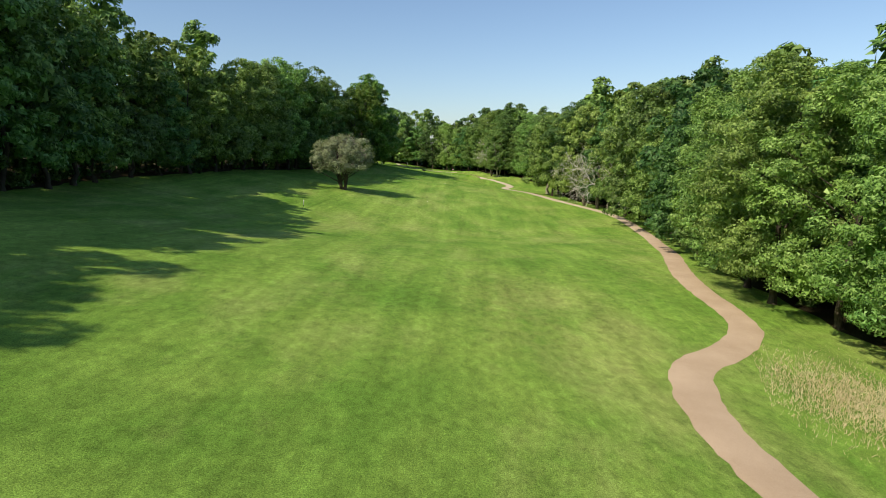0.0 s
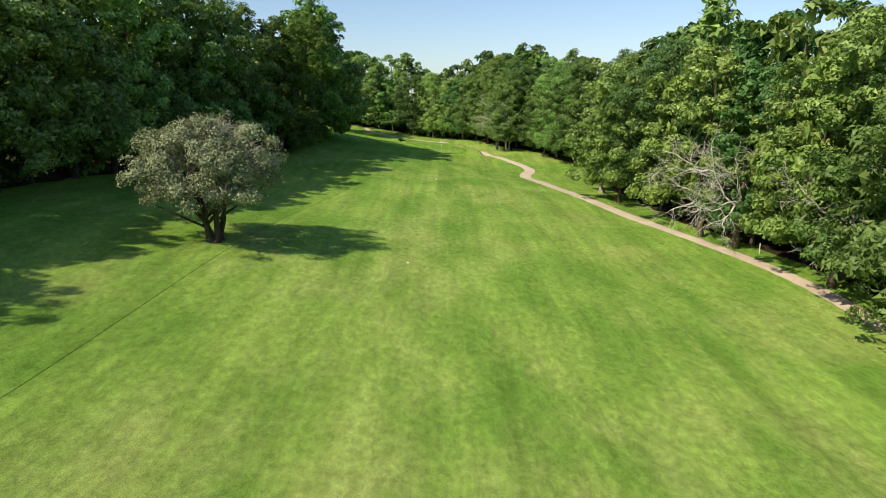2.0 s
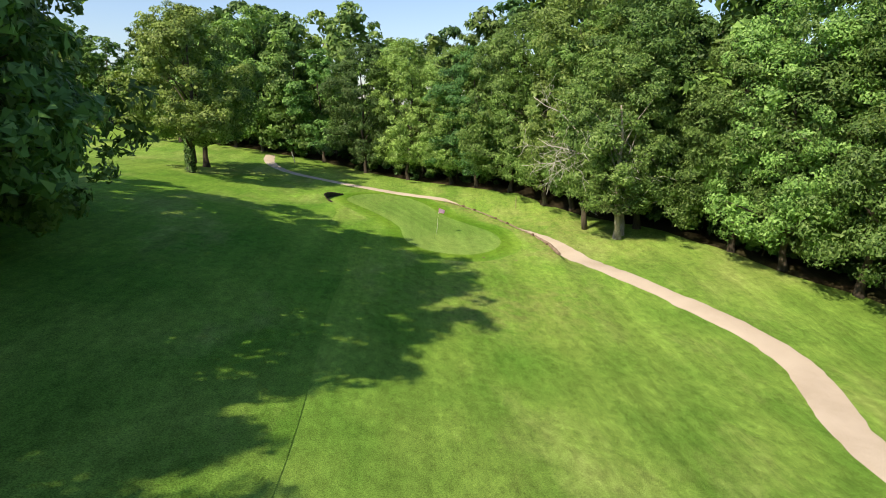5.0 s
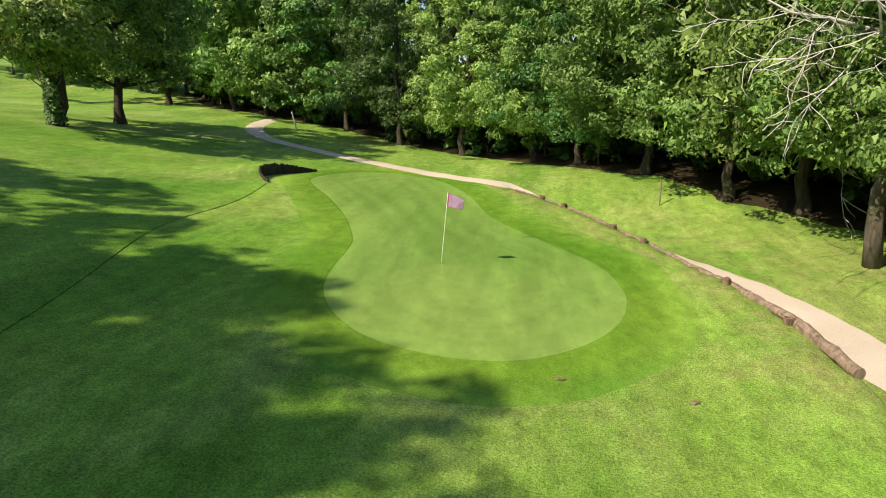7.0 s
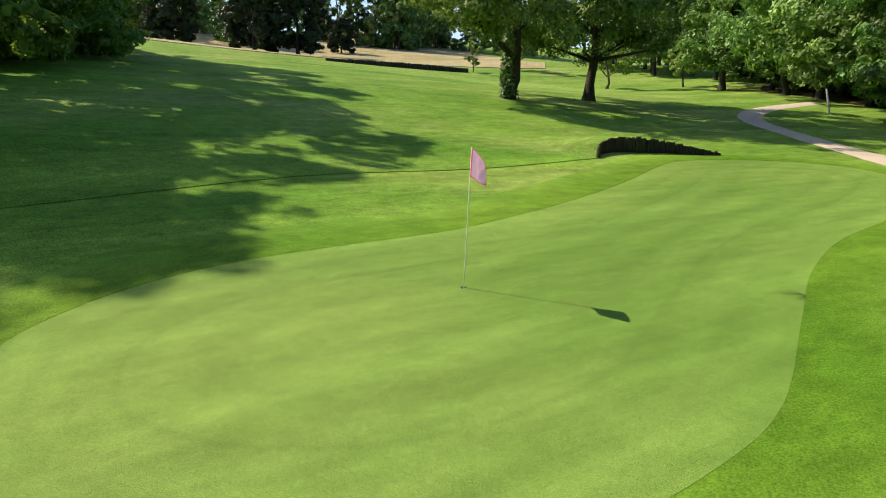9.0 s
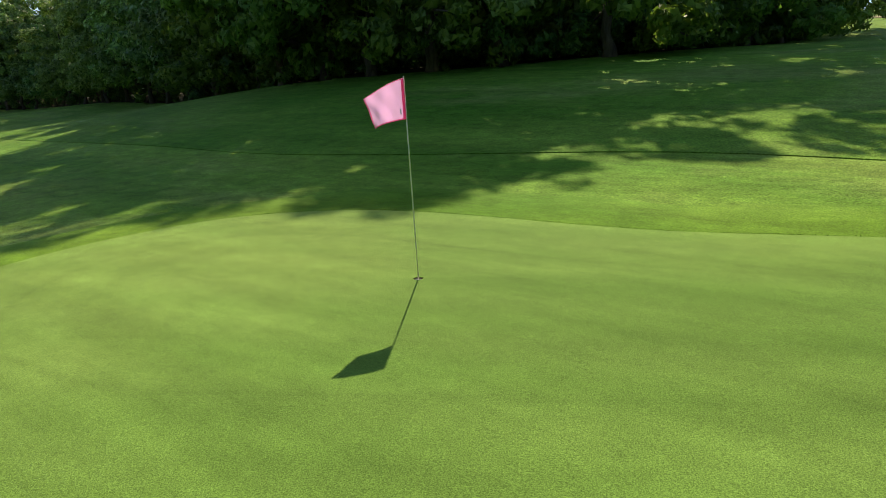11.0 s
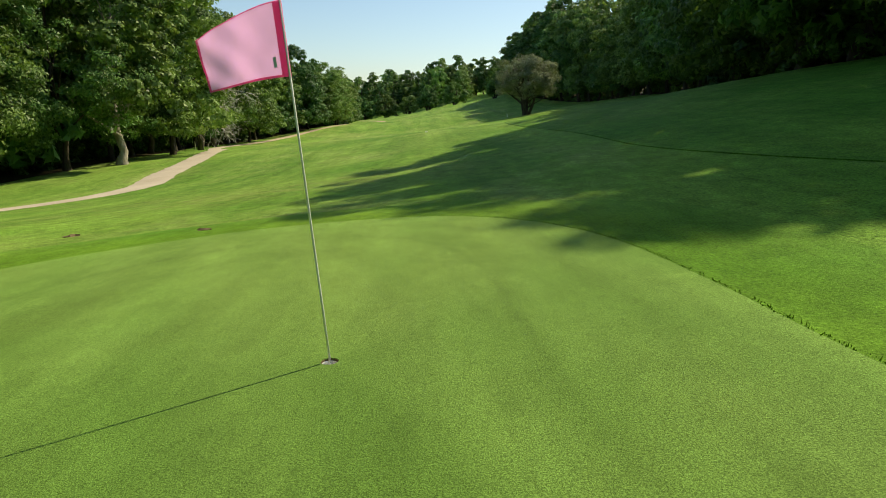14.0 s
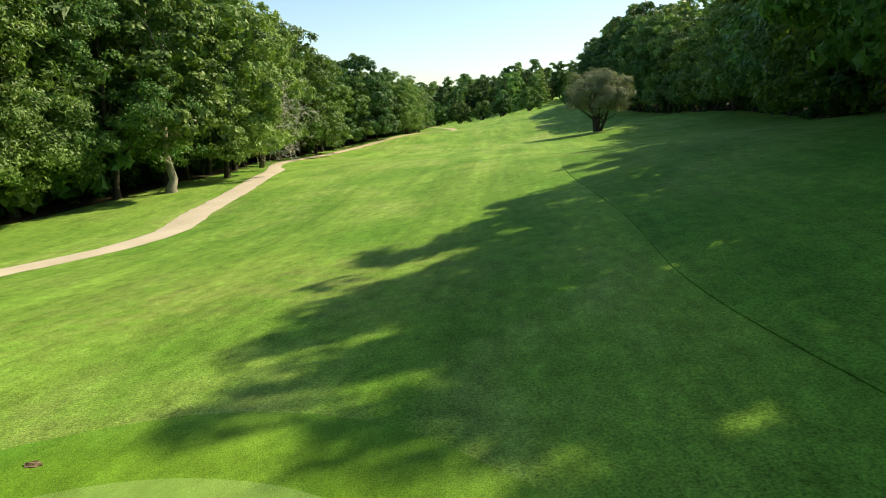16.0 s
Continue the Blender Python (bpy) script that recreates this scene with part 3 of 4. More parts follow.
def wood_mesh(name, seed, height_m, base, centre, trunk_r, mat, limbs=12, stems=1, lean=0.03, apart=None):
    """Trunk, forks and limbs that reach the clumps."""
    rng = np.random.default_rng(seed + 50)
    verts, faces = [], []
    for s in range(stems):
        a = 2 * math.pi * s / stems + rng.uniform(0, 1)
        foot = Vector((math.cos(a), math.sin(a), 0)) * (trunk_r * 1.1 if stems > 1 else 0)
        tip = Vector((rng.normal() * lean * height_m, rng.normal() * lean * height_m, height_m * 0.8))
        if stems > 1:
            tip = Vector((math.cos(a) * height_m * 0.26, math.sin(a) * height_m * 0.26, height_m * 0.68))
        r = trunk_r if stems == 1 else trunk_r * 0.62
        pts, rad = [foot - Vector((0, 0, 0.5))], [r * 1.7]
        for t in (0.0, 0.03, 0.08, 0.2, 0.4, 0.6, 0.8, 1.0):
            wob = Vector((rng.normal(), rng.normal(), 0)) * 0.012 * height_m * (t > 0.05)
            pts.append(foot.lerp(tip, t) + wob)
            rad.append(r * (1.55 if t == 0 else 1.2 if t == 0.03 else 1.0 - 0.78 * t))
        tube(verts, faces, pts, rad, 9)
        own = [i for i in range(len(centre)) if stems == 1 or (centre[i][0] * math.cos(a) + centre[i][1] * math.sin(a)) > 0]
        for i in rng.permutation(own)[:limbs]:
            end = Vector(centre[i])
            t = min(0.92, max(0.18, (end.z - 0.22 * height_m) / (0.8 * height_m)))
            root = foot.lerp(tip, t)
            mid = root.lerp(end, 0.5) + Vector((rng.normal(), rng.normal(), 0.4)) * 0.045 * height_m * 0.5
            r0 = r * (1.0 - 0.78 * t) * 0.5
            if apart is None:
                tube(verts, faces, [root, root.lerp(mid, 0.5), mid, end], [r0, r0 * 0.8, r0 * 0.55, r0 * 0.18], 5)
            else:
                lv, lf = [], []
                tube(lv, lf, [root, root.lerp(mid, 0.5), mid, end], [r0, r0 * 0.8, r0 * 0.55, r0 * 0.18], 6)
                apart.append(mesh_of(name + "_limb", lv, lf, mat, True))
        if apart is not None and s < stems - 1:
            apart.append(mesh_of(name + "_stem", verts, faces, mat, True))
            verts, faces = [], []
    return mesh_of(name, verts, faces, mat, True)


def make_tree(name, seed, height_m, base, radius, leaves, size, clumps, leaf, bark=BARK, trunk_r=0.3, limbs=12, stems=1, label="", category="tree", group="", droop=0.0, flat=0.62, coarse=False, split=False):
    """A tree at the origin: trunk and crown under one root."""
    root = new(name)
    root.empty_display_size = 0.2
    quads, centre, rc = crown_quads(seed, height_m, base, radius, leaves, size, clumps, droop=droop, flat=flat)
    pieces = [] if split else None
    trunk = part("trunk", wood_mesh(name + "_trunk", seed, height_m, base, centre, trunk_r, bark, limbs, stems, 0.03, pieces), root)
    for me in pieces or ():
        part("stem" if me.name.startswith(name + "_trunk_stem") else "limb", me, trunk)
    if coarse:
        part("crown", triangles_mesh(name + "_crown", quads[:, :3] + (quads[:, 3:] - quads[:, 1:2]) * np.array((0.0, 0.0, 0.5))[:, None], leaf), root)
    else:
        part("crown", quads_mesh(name + "_crown", quads, leaf), root)
    return tagged(root, label, category, group)


def put(ob, x, y, turn=0.0, scale=1.0, tall=1.0, sink=0.0, first=False):
    """Sets a thing, or a copy of it, on the ground."""
    m = pose(x, y, height(x, y) - sink, 0, 0, turn) @ Matrix.Diagonal((scale, scale, scale * tall, 1))
    if first:
        ob.matrix_basis = m
        return ob
    return copy_thing(ob, m @ Matrix.Diagonal((1 / ob.scale.x, 1 / ob.scale.y, 1 / ob.scale.z, 1)))


class Stock:
    """Kinds of tree, each built once; the first use takes the original."""
    def __init__(self):
        self.kinds, self.used = {}, set()

    def add(self, key, **kw):
        self.kinds[key] = make_tree(**kw)

    def place(self, key, x, y, turn, scale=1.0, tall=1.0):
        first = key not in self.used
        self.used.add(key)
        return put(self.kinds[key], x, y, turn, scale, tall, 0.05, first)


stock = Stock()
EDGE_LABEL = "leafy broadleaf tree at the wood's edge"
for key, seed, leaf, h, r in (("oak_a", 3, LEAF_OAK, 18, 6.6), ("oak_b", 8, LEAF_BRIGHT, 18, 7.0), ("oak_c", 13, LEAF_DEEP, 18, 6.2), ("oak_d", 21, LEAF_OAK, 18, 7.2)):
    stock.add(key, name="broadleaf_tree", seed=seed, height_m=h, base=2.6, radius=r, leaves=15000, size=0.42, clumps=230, leaf=leaf, coarse=True, limbs=6, trunk_r=0.24, bark=BARK_DARK,
              label=EDGE_LABEL + (", yellow-green" if leaf is LEAF_BRIGHT else ", deep green" if leaf is LEAF_DEEP else ""), group="trees at the edge of the wood")
LEAF_THIN = leaf_material("thin_sunlit_leaves", (0.034, 0.086, 0.016), (0.17, 0.32, 0.06), (0.34, 0.5, 0.15), 0.55, 0.5)
for key, seed, leaf, h, r in (("airy_a", 5, LEAF_THIN, 18, 6.4), ("airy_b", 17, LEAF_THIN, 18, 6.8)):
    stock.add(key, name="broadleaf_tree", seed=seed, height_m=h, base=0.8, radius=r, leaves=12000, size=0.45, clumps=170, leaf=leaf, coarse=True, limbs=8,
              label="open-crowned broadleaf tree at the wood's edge", group="trees at the edge of the wood")
for key, seed, leaf, h, r in (("far_a", 4, LEAF_OAK, 18, 6.8), ("far_b", 9, LEAF_BRIGHT, 18, 7.0), ("far_c", 14, LEAF_DEEP, 18, 6.5)):
    stock.add(key, name="broadleaf_tree", seed=seed, height_m=h, base=0.6, radius=r, leaves=5000, size=0.72, clumps=130, leaf=leaf, coarse=True, limbs=3,
              label=EDGE_LABEL + (", yellow-green" if leaf is LEAF_BRIGHT else ", deep green" if leaf is LEAF_DEEP else ""), group="trees at the edge of the wood")
for key, seed, leaf, h, r in (("back_a", 31, LEAF_OAK, 18, 7.0), ("back_b", 36, LEAF_DEEP, 18, 6.6), ("back_c", 41, LEAF_BRIGHT, 18, 7.0)):
    stock.add(key, name="tall_tree", seed=seed, height_m=h, base=1.5, radius=r, leaves=4000, size=0.75, clumps=130, leaf=leaf, coarse=True,
              label="tall broadleaf tree standing deeper in the wood", group="trees within the wood", limbs=3)
for key, seed, leaf, h, r in (("near_a", 51, LEAF_BRIGHT, 18, 6.3), ("near_b", 56, LEAF_OAK, 18, 6.6), ("near_c", 61, LEAF_DEEP, 18, 6.2)):
    stock.add(key, name="oak_tree", seed=seed, height_m=h, base=3.0, radius=r, leaves=38000, size=0.232, clumps=370, leaf=leaf, trunk_r=0.24, bark=BARK_DARK, coarse=True,
              label="leafy oak with low spreading branches" + (", bright foliage" if leaf is LEAF_BRIGHT else ", dark foliage" if leaf is LEAF_DEEP else ""), group="oaks beside the green")
for key, seed, leaf in (("shrub_a", 71, LEAF_OAK), ("shrub_b", 76, LEAF_DEEP)):
    stock.add(key, name="shrub", seed=seed, height_m=3.2, base=0.1, radius=2.0, leaves=950, size=0.4, clumps=40, leaf=leaf, coarse=True, trunk_r=0.06, limbs=2, stems=1,
              label="low leafy shrub under the trees", category="shrub", group="undergrowth along the wood")

stock.add("shrub_c", name="shrub", seed=79, height_m=3.2, base=0.1, radius=2.0, leaves=2200, size=0.21, clumps=60, leaf=LEAF_DEEP, coarse=True, trunk_r=0.06, limbs=3, stems=1,
          label="dense dark shrub in the shade of the wood", category="shrub", group="undergrowth along the wood")

LEFT_WOOD = ((-42, -262), (-38, -240), (-33, -222), (-30, -205), (-31, -190), (-33, -175), (-35, -160), (-39, -137), (-38, -122), (-36, -108), (-35.5, -96), (-34, -80), (-31, -64), (-27, -53),
             (-23.5, -43), (-22, -31), (-22.5, -21), (-27, -13), (-35, -8), (-46, -6), (-60, -8))
RIGHT_WOOD = ((30, -262), (26, -240), (27, -222), (26, -205), (25, -190), (23, -180), (22.5, -170), (23, -160), (26, -147), (30, -130), (32.2, -115), (33.2, -100), (32.8, -90), (31.0, -83),
              (28.6, -75), (26.8, -66), (27, -55), (27, -47), (28.5, -39), (33, -30), (33.5, -20), (28, -12.5), (22, -5), (17.8, 0.5), (14.6, 4.2), (12.4, 8), (10.4, 12), (7.4, 17.5),
              (1.4, 25.3), (-8, 34), (-15, 40), (-24, 44), (-34, 50), (-42, 62))


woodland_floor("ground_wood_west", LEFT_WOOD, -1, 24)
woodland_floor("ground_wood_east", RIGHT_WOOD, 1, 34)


def plant(line, inward, seed, heights, fine, airy=None):
    """Rows of trees behind a wood's edge. inward: +1 if the wood lies to the right of the line; fine: the stretch that is passed close by; airy: where the wood thins out."""
    rng = np.random.default_rng(seed)
    for row, (gap, offset, jitter) in enumerate(((6.4, 1.2, 1.0), (7.6, 7.0, 1.6), (9.0, 13.0, 2.0))):
        pts = smooth_line(line, gap)
        tan = np.gradient(pts, axis=0)
        tan /= np.linalg.norm(tan, axis=1, keepdims=True)
        for p, t in zip(pts, tan):
            side = np.array((t[1], -t[0])) * inward
            q = p + side * (offset + rng.normal() * jitter * 0.6) + t * rng.normal() * jitter * 0.5
            near = row == 0 and inward > 0 and (q[1] > -72 and q[0] > -8 or -186 < q[1] < -158)
            kinds = (("near_a",) if near and 3 < q[1] < 19 else ("near_a", "near_b", "near_a", "near_b") if near and q[1] < -150 else ("near_b", "near_c", "near_b", "near_a") if near and q[1] < -14 else ("near_a", "near_b", "near_a", "near_c") if near else ("airy_a", "airy_b") if row == 0 and airy and q[1] > -48 else ("back_a", "back_b", "back_c") if row else
                     ("oak_c", "oak_a", "oak_c") if inward < 0 and q[1] < -112 else ("oak_a", "oak_b", "oak_c", "oak_d") if fine[0] < q[1] < fine[1] else ("far_a", "far_b", "far_c"))
            tall = heights(*q) * (rng.uniform(0.72, 1.02) if row == 0 and inward > 0 else rng.uniform(0.88, 1.06) if row == 0 else rng.uniform(0.9, 1.12))
            if inward < 0 and row:
                tall = 10.0 if row == 2 else tall * 0.62 if q[1] > -60 else tall * 0.74 if q[1] > -100 else max(tall, (25.0 if q[1] < -140 else 23.0) + 1.8 * rng.normal())
            s = tall / 18.0
            key, turn = kinds[rng.integers(len(kinds))], rng.uniform(0, 360)
            if row == 0 and airy and -36 < q[1] < -10.5 and q[0] > -30:
                continue                                                 # planted one by one below
            if not (row == 1 and airy and q[1] > airy) and not (row == 2 and airy and q[1] < -70):
                stock.place(key, q[0], q[1], turn, s ** 0.7, s ** 0.3)
    pts = smooth_line(line, 3.0)
    tan = np.gradient(pts, axis=0)
    tan /= np.linalg.norm(tan, axis=1, keepdims=True)
    for p, t in zip(pts, tan):
        q = p + np.array((t[1], -t[0])) * inward * (rng.uniform(2.6, 6.5) if inward > 0 else rng.uniform(1.2, 4.2)) + t * rng.normal()
        stock.place(("shrub_a", "shrub_b")[rng.integers(2)], q[0], q[1], rng.uniform(0, 360), rng.uniform(0.7, 1.5), rng.uniform(0.8, 1.1))
        if inward > 0 and p[1] > -120:                                   # understorey in the shade
            q = p + np.array((t[1], -t[0])) * rng.uniform(5.5, 9.5) + t * rng.normal()
            stock.place("shrub_b", q[0], q[1], rng.uniform(0, 360), rng.uniform(1.2, 2.0), rng.uniform(0.9, 1.2))
            if p[1] > -30:
                q = p + np.array((t[1], -t[0])) * rng.uniform(10, 14) + t * rng.normal()
                stock.place("shrub_b", q[0], q[1], rng.uniform(0, 360), rng.uniform(1.6, 2.3), rng.uniform(1.0, 1.2))


def west_height(x, y):
    if x < -26 and y > -17:
        return 19.5
    return np.interp(y, (-240, -204, -196, -190, -184, -177, -153, -138, -124, -104, -92, -81, -66, -53, -44, -36, -32, -29, -26, -23, -19, -16, -12),
                     (20, 21.5, 18, 15, 18, 23, 23.5, 20, 17.5, 16.5, 20, 22.5, 23, 21.5, 21, 22, 24, 26, 24, 20.5, 19, 18, 19.5))


def east_height(x, y):
    return np.interp(y, (-260, -185, -164, -150, -120, -90, -55, -35, -20, 0, 15, 34, 60), (17, 15.8, 16.2, 18, 21.5, 23.5, 25, 24.5, 22.5, 23, 21, 20.5, 20))


plant(LEFT_WOOD, -1, 5, west_height, (-215, 10), -12)
plant(RIGHT_WOOD, 1, 6, east_height, (-185, 60))
rng = np.random.default_rng(77)
for k in range(40):
    y = rng.uniform(-190, 75)
    x = rng.uniform(48, 88) if y < 0 else rng.uniform(30, 80)
    stock.place(("back_a", "back_b", "back_c")[k % 3], x, y, rng.uniform(0, 360), rng.uniform(0.9, 1.08))
stock.place("oak_b", 24.6, -60.5, 15, 1.05, 1.0)
for key, x, y, tall, turn in (("airy_b", -23.2, -34.0, 23.4, 20), ("oak_a", -23.0, -29.2, 25.6, 75), ("oak_d", -23.2, -25.0, 23.1, 150),
                              ("airy_a", -24.0, -20.6, 21.6, 225), ("oak_a", -25.2, -16.4, 19.5, 300), ("airy_b", -29.0, -11.8, 19.5, 15)):
    stock.place(key, x, y, turn, (tall / 18) ** 0.7, (tall / 18) ** 0.3)
for k in range(30):
    y = rng.uniform(-62, -10)
    x = np.interp(y, (-62, -43, -31, -21, -13, -8), (-31, -23.5, -22, -22.5, -27, -36)) - rng.uniform(4.5, 11)
    stock.place("shrub_c", x, y, rng.uniform(0, 360), rng.uniform(1.3, 2.1), 1.1)
for k in range(44):
    x = rng.uniform(-66, -26)
    stock.place("shrub_c", x, np.interp(x, (-60, -46, -35, -27), (-8, -6, -8, -13)) - rng.uniform(3, 12), rng.uniform(0, 360), rng.uniform(1.4, 2.3), 1.15)

# the lone tree on the fairway
lone = make_tree("hawthorn_tree", 104, 9.5, 3.7, 5.8, 34000, 0.17, 260, LEAF_GREY, BARK_DARK, 0.42, 12, 4, "lone grey-green hawthorn with several dark stems on the fairway", "tree", flat=0.8, split=True)
def twig_mesh(seed, count, height_m, base, radius):
    """Fine bare twigs that stick out of a crown all round."""
    rng = np.random.default_rng(seed)
    verts, faces = [], []
    for k in range(count):
        a, f = rng.uniform(0, 2 * math.pi), rng.random() ** 0.8
        r = radius * (0.94 - 0.62 * f ** 2.2) * rng.uniform(0.72, 1.0)
        at = Vector((r * math.cos(a), r * math.sin(a), base + 0.1 + (height_m - base - 0.4) * f))
        way = Vector((math.cos(a), math.sin(a), -0.15 + 1.1 * f)).normalized()
        pts = [at - way * 0.7]
        for _ in range(3):
            way = (way + Vector(rng.normal(size=3)) * 0.4).normalized()
            pts.append(pts[-1] + way * rng.uniform(0.3, 0.5))
        tube(verts, faces, pts, [0.022, 0.018, 0.013, 0.006], 3)
    return mesh_of("twigs", verts, faces, PALE_BARK)


tagged(part("twigs", twig_mesh(12, 620, 9.3, 3.6, 5.6), lone, "fine pale bare twigs"), kind="stuff")
put(lone, -17.5, -100.2, 30, first=True)


def ivy_leaves(seed, r, tall, count):
    rng = np.random.default_rng(seed)
    a, z = rng.uniform(0, 2 * np.pi, count), tall * rng.beta(1.0, 1.5, count)
    out = np.stack([np.cos(a), np.sin(a), np.zeros(count)], 1)
    place = out * (r * (1.15 - 0.5 * z / tall) * rng.uniform(0.8, 1.25, count))[:, None] + np.array((0, 0, 1)) * z[:, None]
    normal = unit(out + rng.normal(size=(count, 3)) * 0.4 + np.array((0, 0, 0.4)))
    side = unit(np.cross(normal, rng.normal(size=(count, 3))))
    up = np.cross(normal, side)
    w = rng.uniform(0.05, 0.12, count)[:, None]
    return np.stack([place - side * w, place - up * w * 0.7, place + side * w, place + up * w * 0.7], 1)


# two park oaks behind the green
for i, (x, y, seed) in enumerate(((-25.3, 17.0, 111), (-25.6, 23.5, 116))):
    ob = make_tree("parkland_oak", seed, 17.5, 4.0, 7.2, 27000, 0.25, 220, LEAF_OAK if i else LEAF_BRIGHT, BARK_DARK, 0.32, 16, 1,
                   ("ivy-clad " if i == 0 else "dark-trunked ") + "parkland oak with a high shady crown", "tree", "parkland oaks", split=True)
    if i == 0:
        part("ivy", quads_mesh("ivy", ivy_leaves(7, 0.44, 6.5, 2400), LEAF_DEEP), ob, "dense dark ivy round the trunk")
    put(ob, x, y, 40 * i, first=True)

# far round evergreens and the clipped bushes down the fairway
stock.add("round_a", name="round_evergreen", split=True, coarse=True, seed=121, height_m=10.5, base=1.4, radius=4.8, leaves=15000, size=0.5, clumps=220, leaf=LEAF_DARK, bark=BARK_DARK, trunk_r=0.28, limbs=8,
          label="dark round evergreen tree on the far slope", group="dark round trees")
for x, y, s in ((-101, 4, 1.0), (-89, 14, 1.02), (-86.5, 19.7, 1.06), (-107, 33, 0.62), (-118, -6, 1.0), (-112, 18, 0.8)):
    stock.place("round_a", x, y, x * 7, s)
stock.add("bush_a", name="rounded_bush", coarse=True, seed=126, height_m=9, base=2.0, radius=5.2, leaves=12000, size=0.5, clumps=150, leaf=LEAF_OAK, bark=BARK_DARK, trunk_r=0.5, limbs=8, stems=4,
          label="rounded many-stemmed bushy tree down the fairway", group="rounded bushy trees")
for x, y, s in ((-15, -285, 1.2), (-3, -292, 1.15), (6, -288, 1.0), (16, -290, 1.25), (27, -285, 1.3), (-26, -222, 0.8)):
    stock.place("bush_a", x, y, x * 11, s)
rng = np.random.default_rng(9)
for k in range(34):
    x, y = (rng.uniform(18, 90) if k % 3 else rng.uniform(-75, -32)) if k < 26 else rng.uniform(-32, 18), rng.uniform(-350, -312)
    stock.place(("back_a", "back_b", "back_c")[k % 3], x, y, rng.uniform(0, 360), rng.uniform(0.8, 1.1))
for k in range(22):                                                       # wood that closes the valley behind the bushes
    stock.place(("back_a", "back_b", "back_c")[k % 3], -34 + 3.9 * k + rng.normal(), -330 - 16 * rng.random(), rng.uniform(0, 360), 0.95 + 0.3 * rng.random(), 1.0)
for k in range(60):
    x, y = -122 - 56 * rng.random() ** 1.5, rng.uniform(-70, 90)
    stock.place(("far_a", "far_c", "far_b", "far_c")[k % 4], x, y, rng.uniform(0, 360), rng.uniform(0.7, 1.05))
stock.add("young_a", name="young_tree", coarse=True, seed=131, height_m=9, base=2.0, radius=3.2, leaves=4200, size=0.3, clumps=70, leaf=LEAF_BRIGHT, trunk_r=0.14, limbs=7,
          label="slender young tree in the parkland", group="young parkland trees")
stock.add("park_a", name="parkland_tree", seed=141, height_m=15, base=3.2, radius=5.4, leaves=5200, size=0.5, clumps=120, leaf=LEAF_OAK, bark=BARK_DARK, trunk_r=0.3, limbs=8, coarse=True,
          label="spreading parkland tree with a clear dark trunk", group="parkland trees behind the green")
for k in range(8):
    x, y = -42 - rng.uniform(0, 28), 44 + rng.uniform(0, 26)
    stock.place("young_a", x, y, rng.uniform(0, 360), rng.uniform(0.8, 1.2))
for k in range(20):
    x, y = -36 - rng.uniform(0, 48), 50 + rng.uniform(0, 44)
    stock.place("park_a", x, y, rng.uniform(0, 360), rng.uniform(0.85, 1.15))
stock.place("young_a", -66, 37.6, 10, 0.5)

# ---- the flag and the cup ----
def make_flag():
    root = new("golf_flag")
    lean = Vector((0.19, 0.01, 2.12))
    verts, faces = [], []
    tube(verts, faces, [lean * -0.06, lean * 0.2, lean * 0.6, lean * 1.01], [0.0075, 0.0075, 0.007, 0.006], 10)
    part("pole", mesh_of("pole", verts, faces, WHITE, True), root, "thin white flagstick leaning a little")
    drop, length, cols, rows = 0.40, 0.52, 26, 14
    along = Vector((0.998, -0.06, 0)).normalized()
    across = Vector((0.06, 0.998, 0)).normalized()

    def cloth(u, v):
        sag = (0.09 + 0.12 * (1 - v)) * max(u, 0.0) ** 1.4
        ripple = 0.024 * u * math.sin(5.2 * u + 1.3 * v + 0.6) + 0.013 * u * math.sin(11 * u - 3 * v) + 0.006 * math.sin(17 * u + 9 * v) * u
        stick = lean * (1 - 0.0 - v * drop / 2.1)
        return stick + along * (length * u * (0.96 - 0.1 * v * u)) + across * ripple + Vector((0, 0, -sag))

    def panel(name, u0, u1, v0, v1, mat, off, label="", under=root):
        n, m = max(2, int(cols * (u1 - u0)) + 1), max(2, int(rows * (v1 - v0)) + 1)
        vs, fs = [], []
        for side in (1, -1):
            for j in range(m + 1):
                for i in range(n + 1):
                    vs.append(cloth(u0 + (u1 - u0) * i / n, v0 + (v1 - v0) * j / m) + across * off * side)
        w, k = n + 1, (n + 1) * (m + 1)
        for j in range(m):
            for i in range(n):
                a = j * w + i
                fs += [(a, a + 1, a + w + 1, a + w), (k + a, k + a + w, k + a + w + 1, k + a + 1)]
        return part(name, mesh_of(name, vs, fs, mat, True), under, label)

    cloth_part = panel("cloth", 0.0, 1.0, 0.0, 1.0, PINK, 0.0012, "pale pink flag cloth blown sideways")
    panel("sleeve", -0.015, 0.085, 0.0, 1.0, ROSE, 0.0022, "rose-red sleeve along the pole")
    panel("hem", 0.08, 1.0, 0.968, 1.0, ROSE, 0.002, "rose-red hem along the lower edge", cloth_part)
    panel("end_hem", 0.975, 1.0, 0.0, 0.97, ROSE, 0.0018, "", cloth_part)
    panel("top_hem", 0.08, 0.98, 0.0, 0.016, ROSE, 0.0018, "", cloth_part)
    panel("maker_tag", 0.13, 0.165, 0.72, 0.86, plain("blue_tag", (0.55, 0.68, 0.88)), 0.0024, "small pale blue sewn tag", cloth_part)
    root.location = (0, 0, height(0, 0) + 0.01)
    return tagged(root, "pale pink golf flag on a thin white flagstick", "flag")


make_flag()


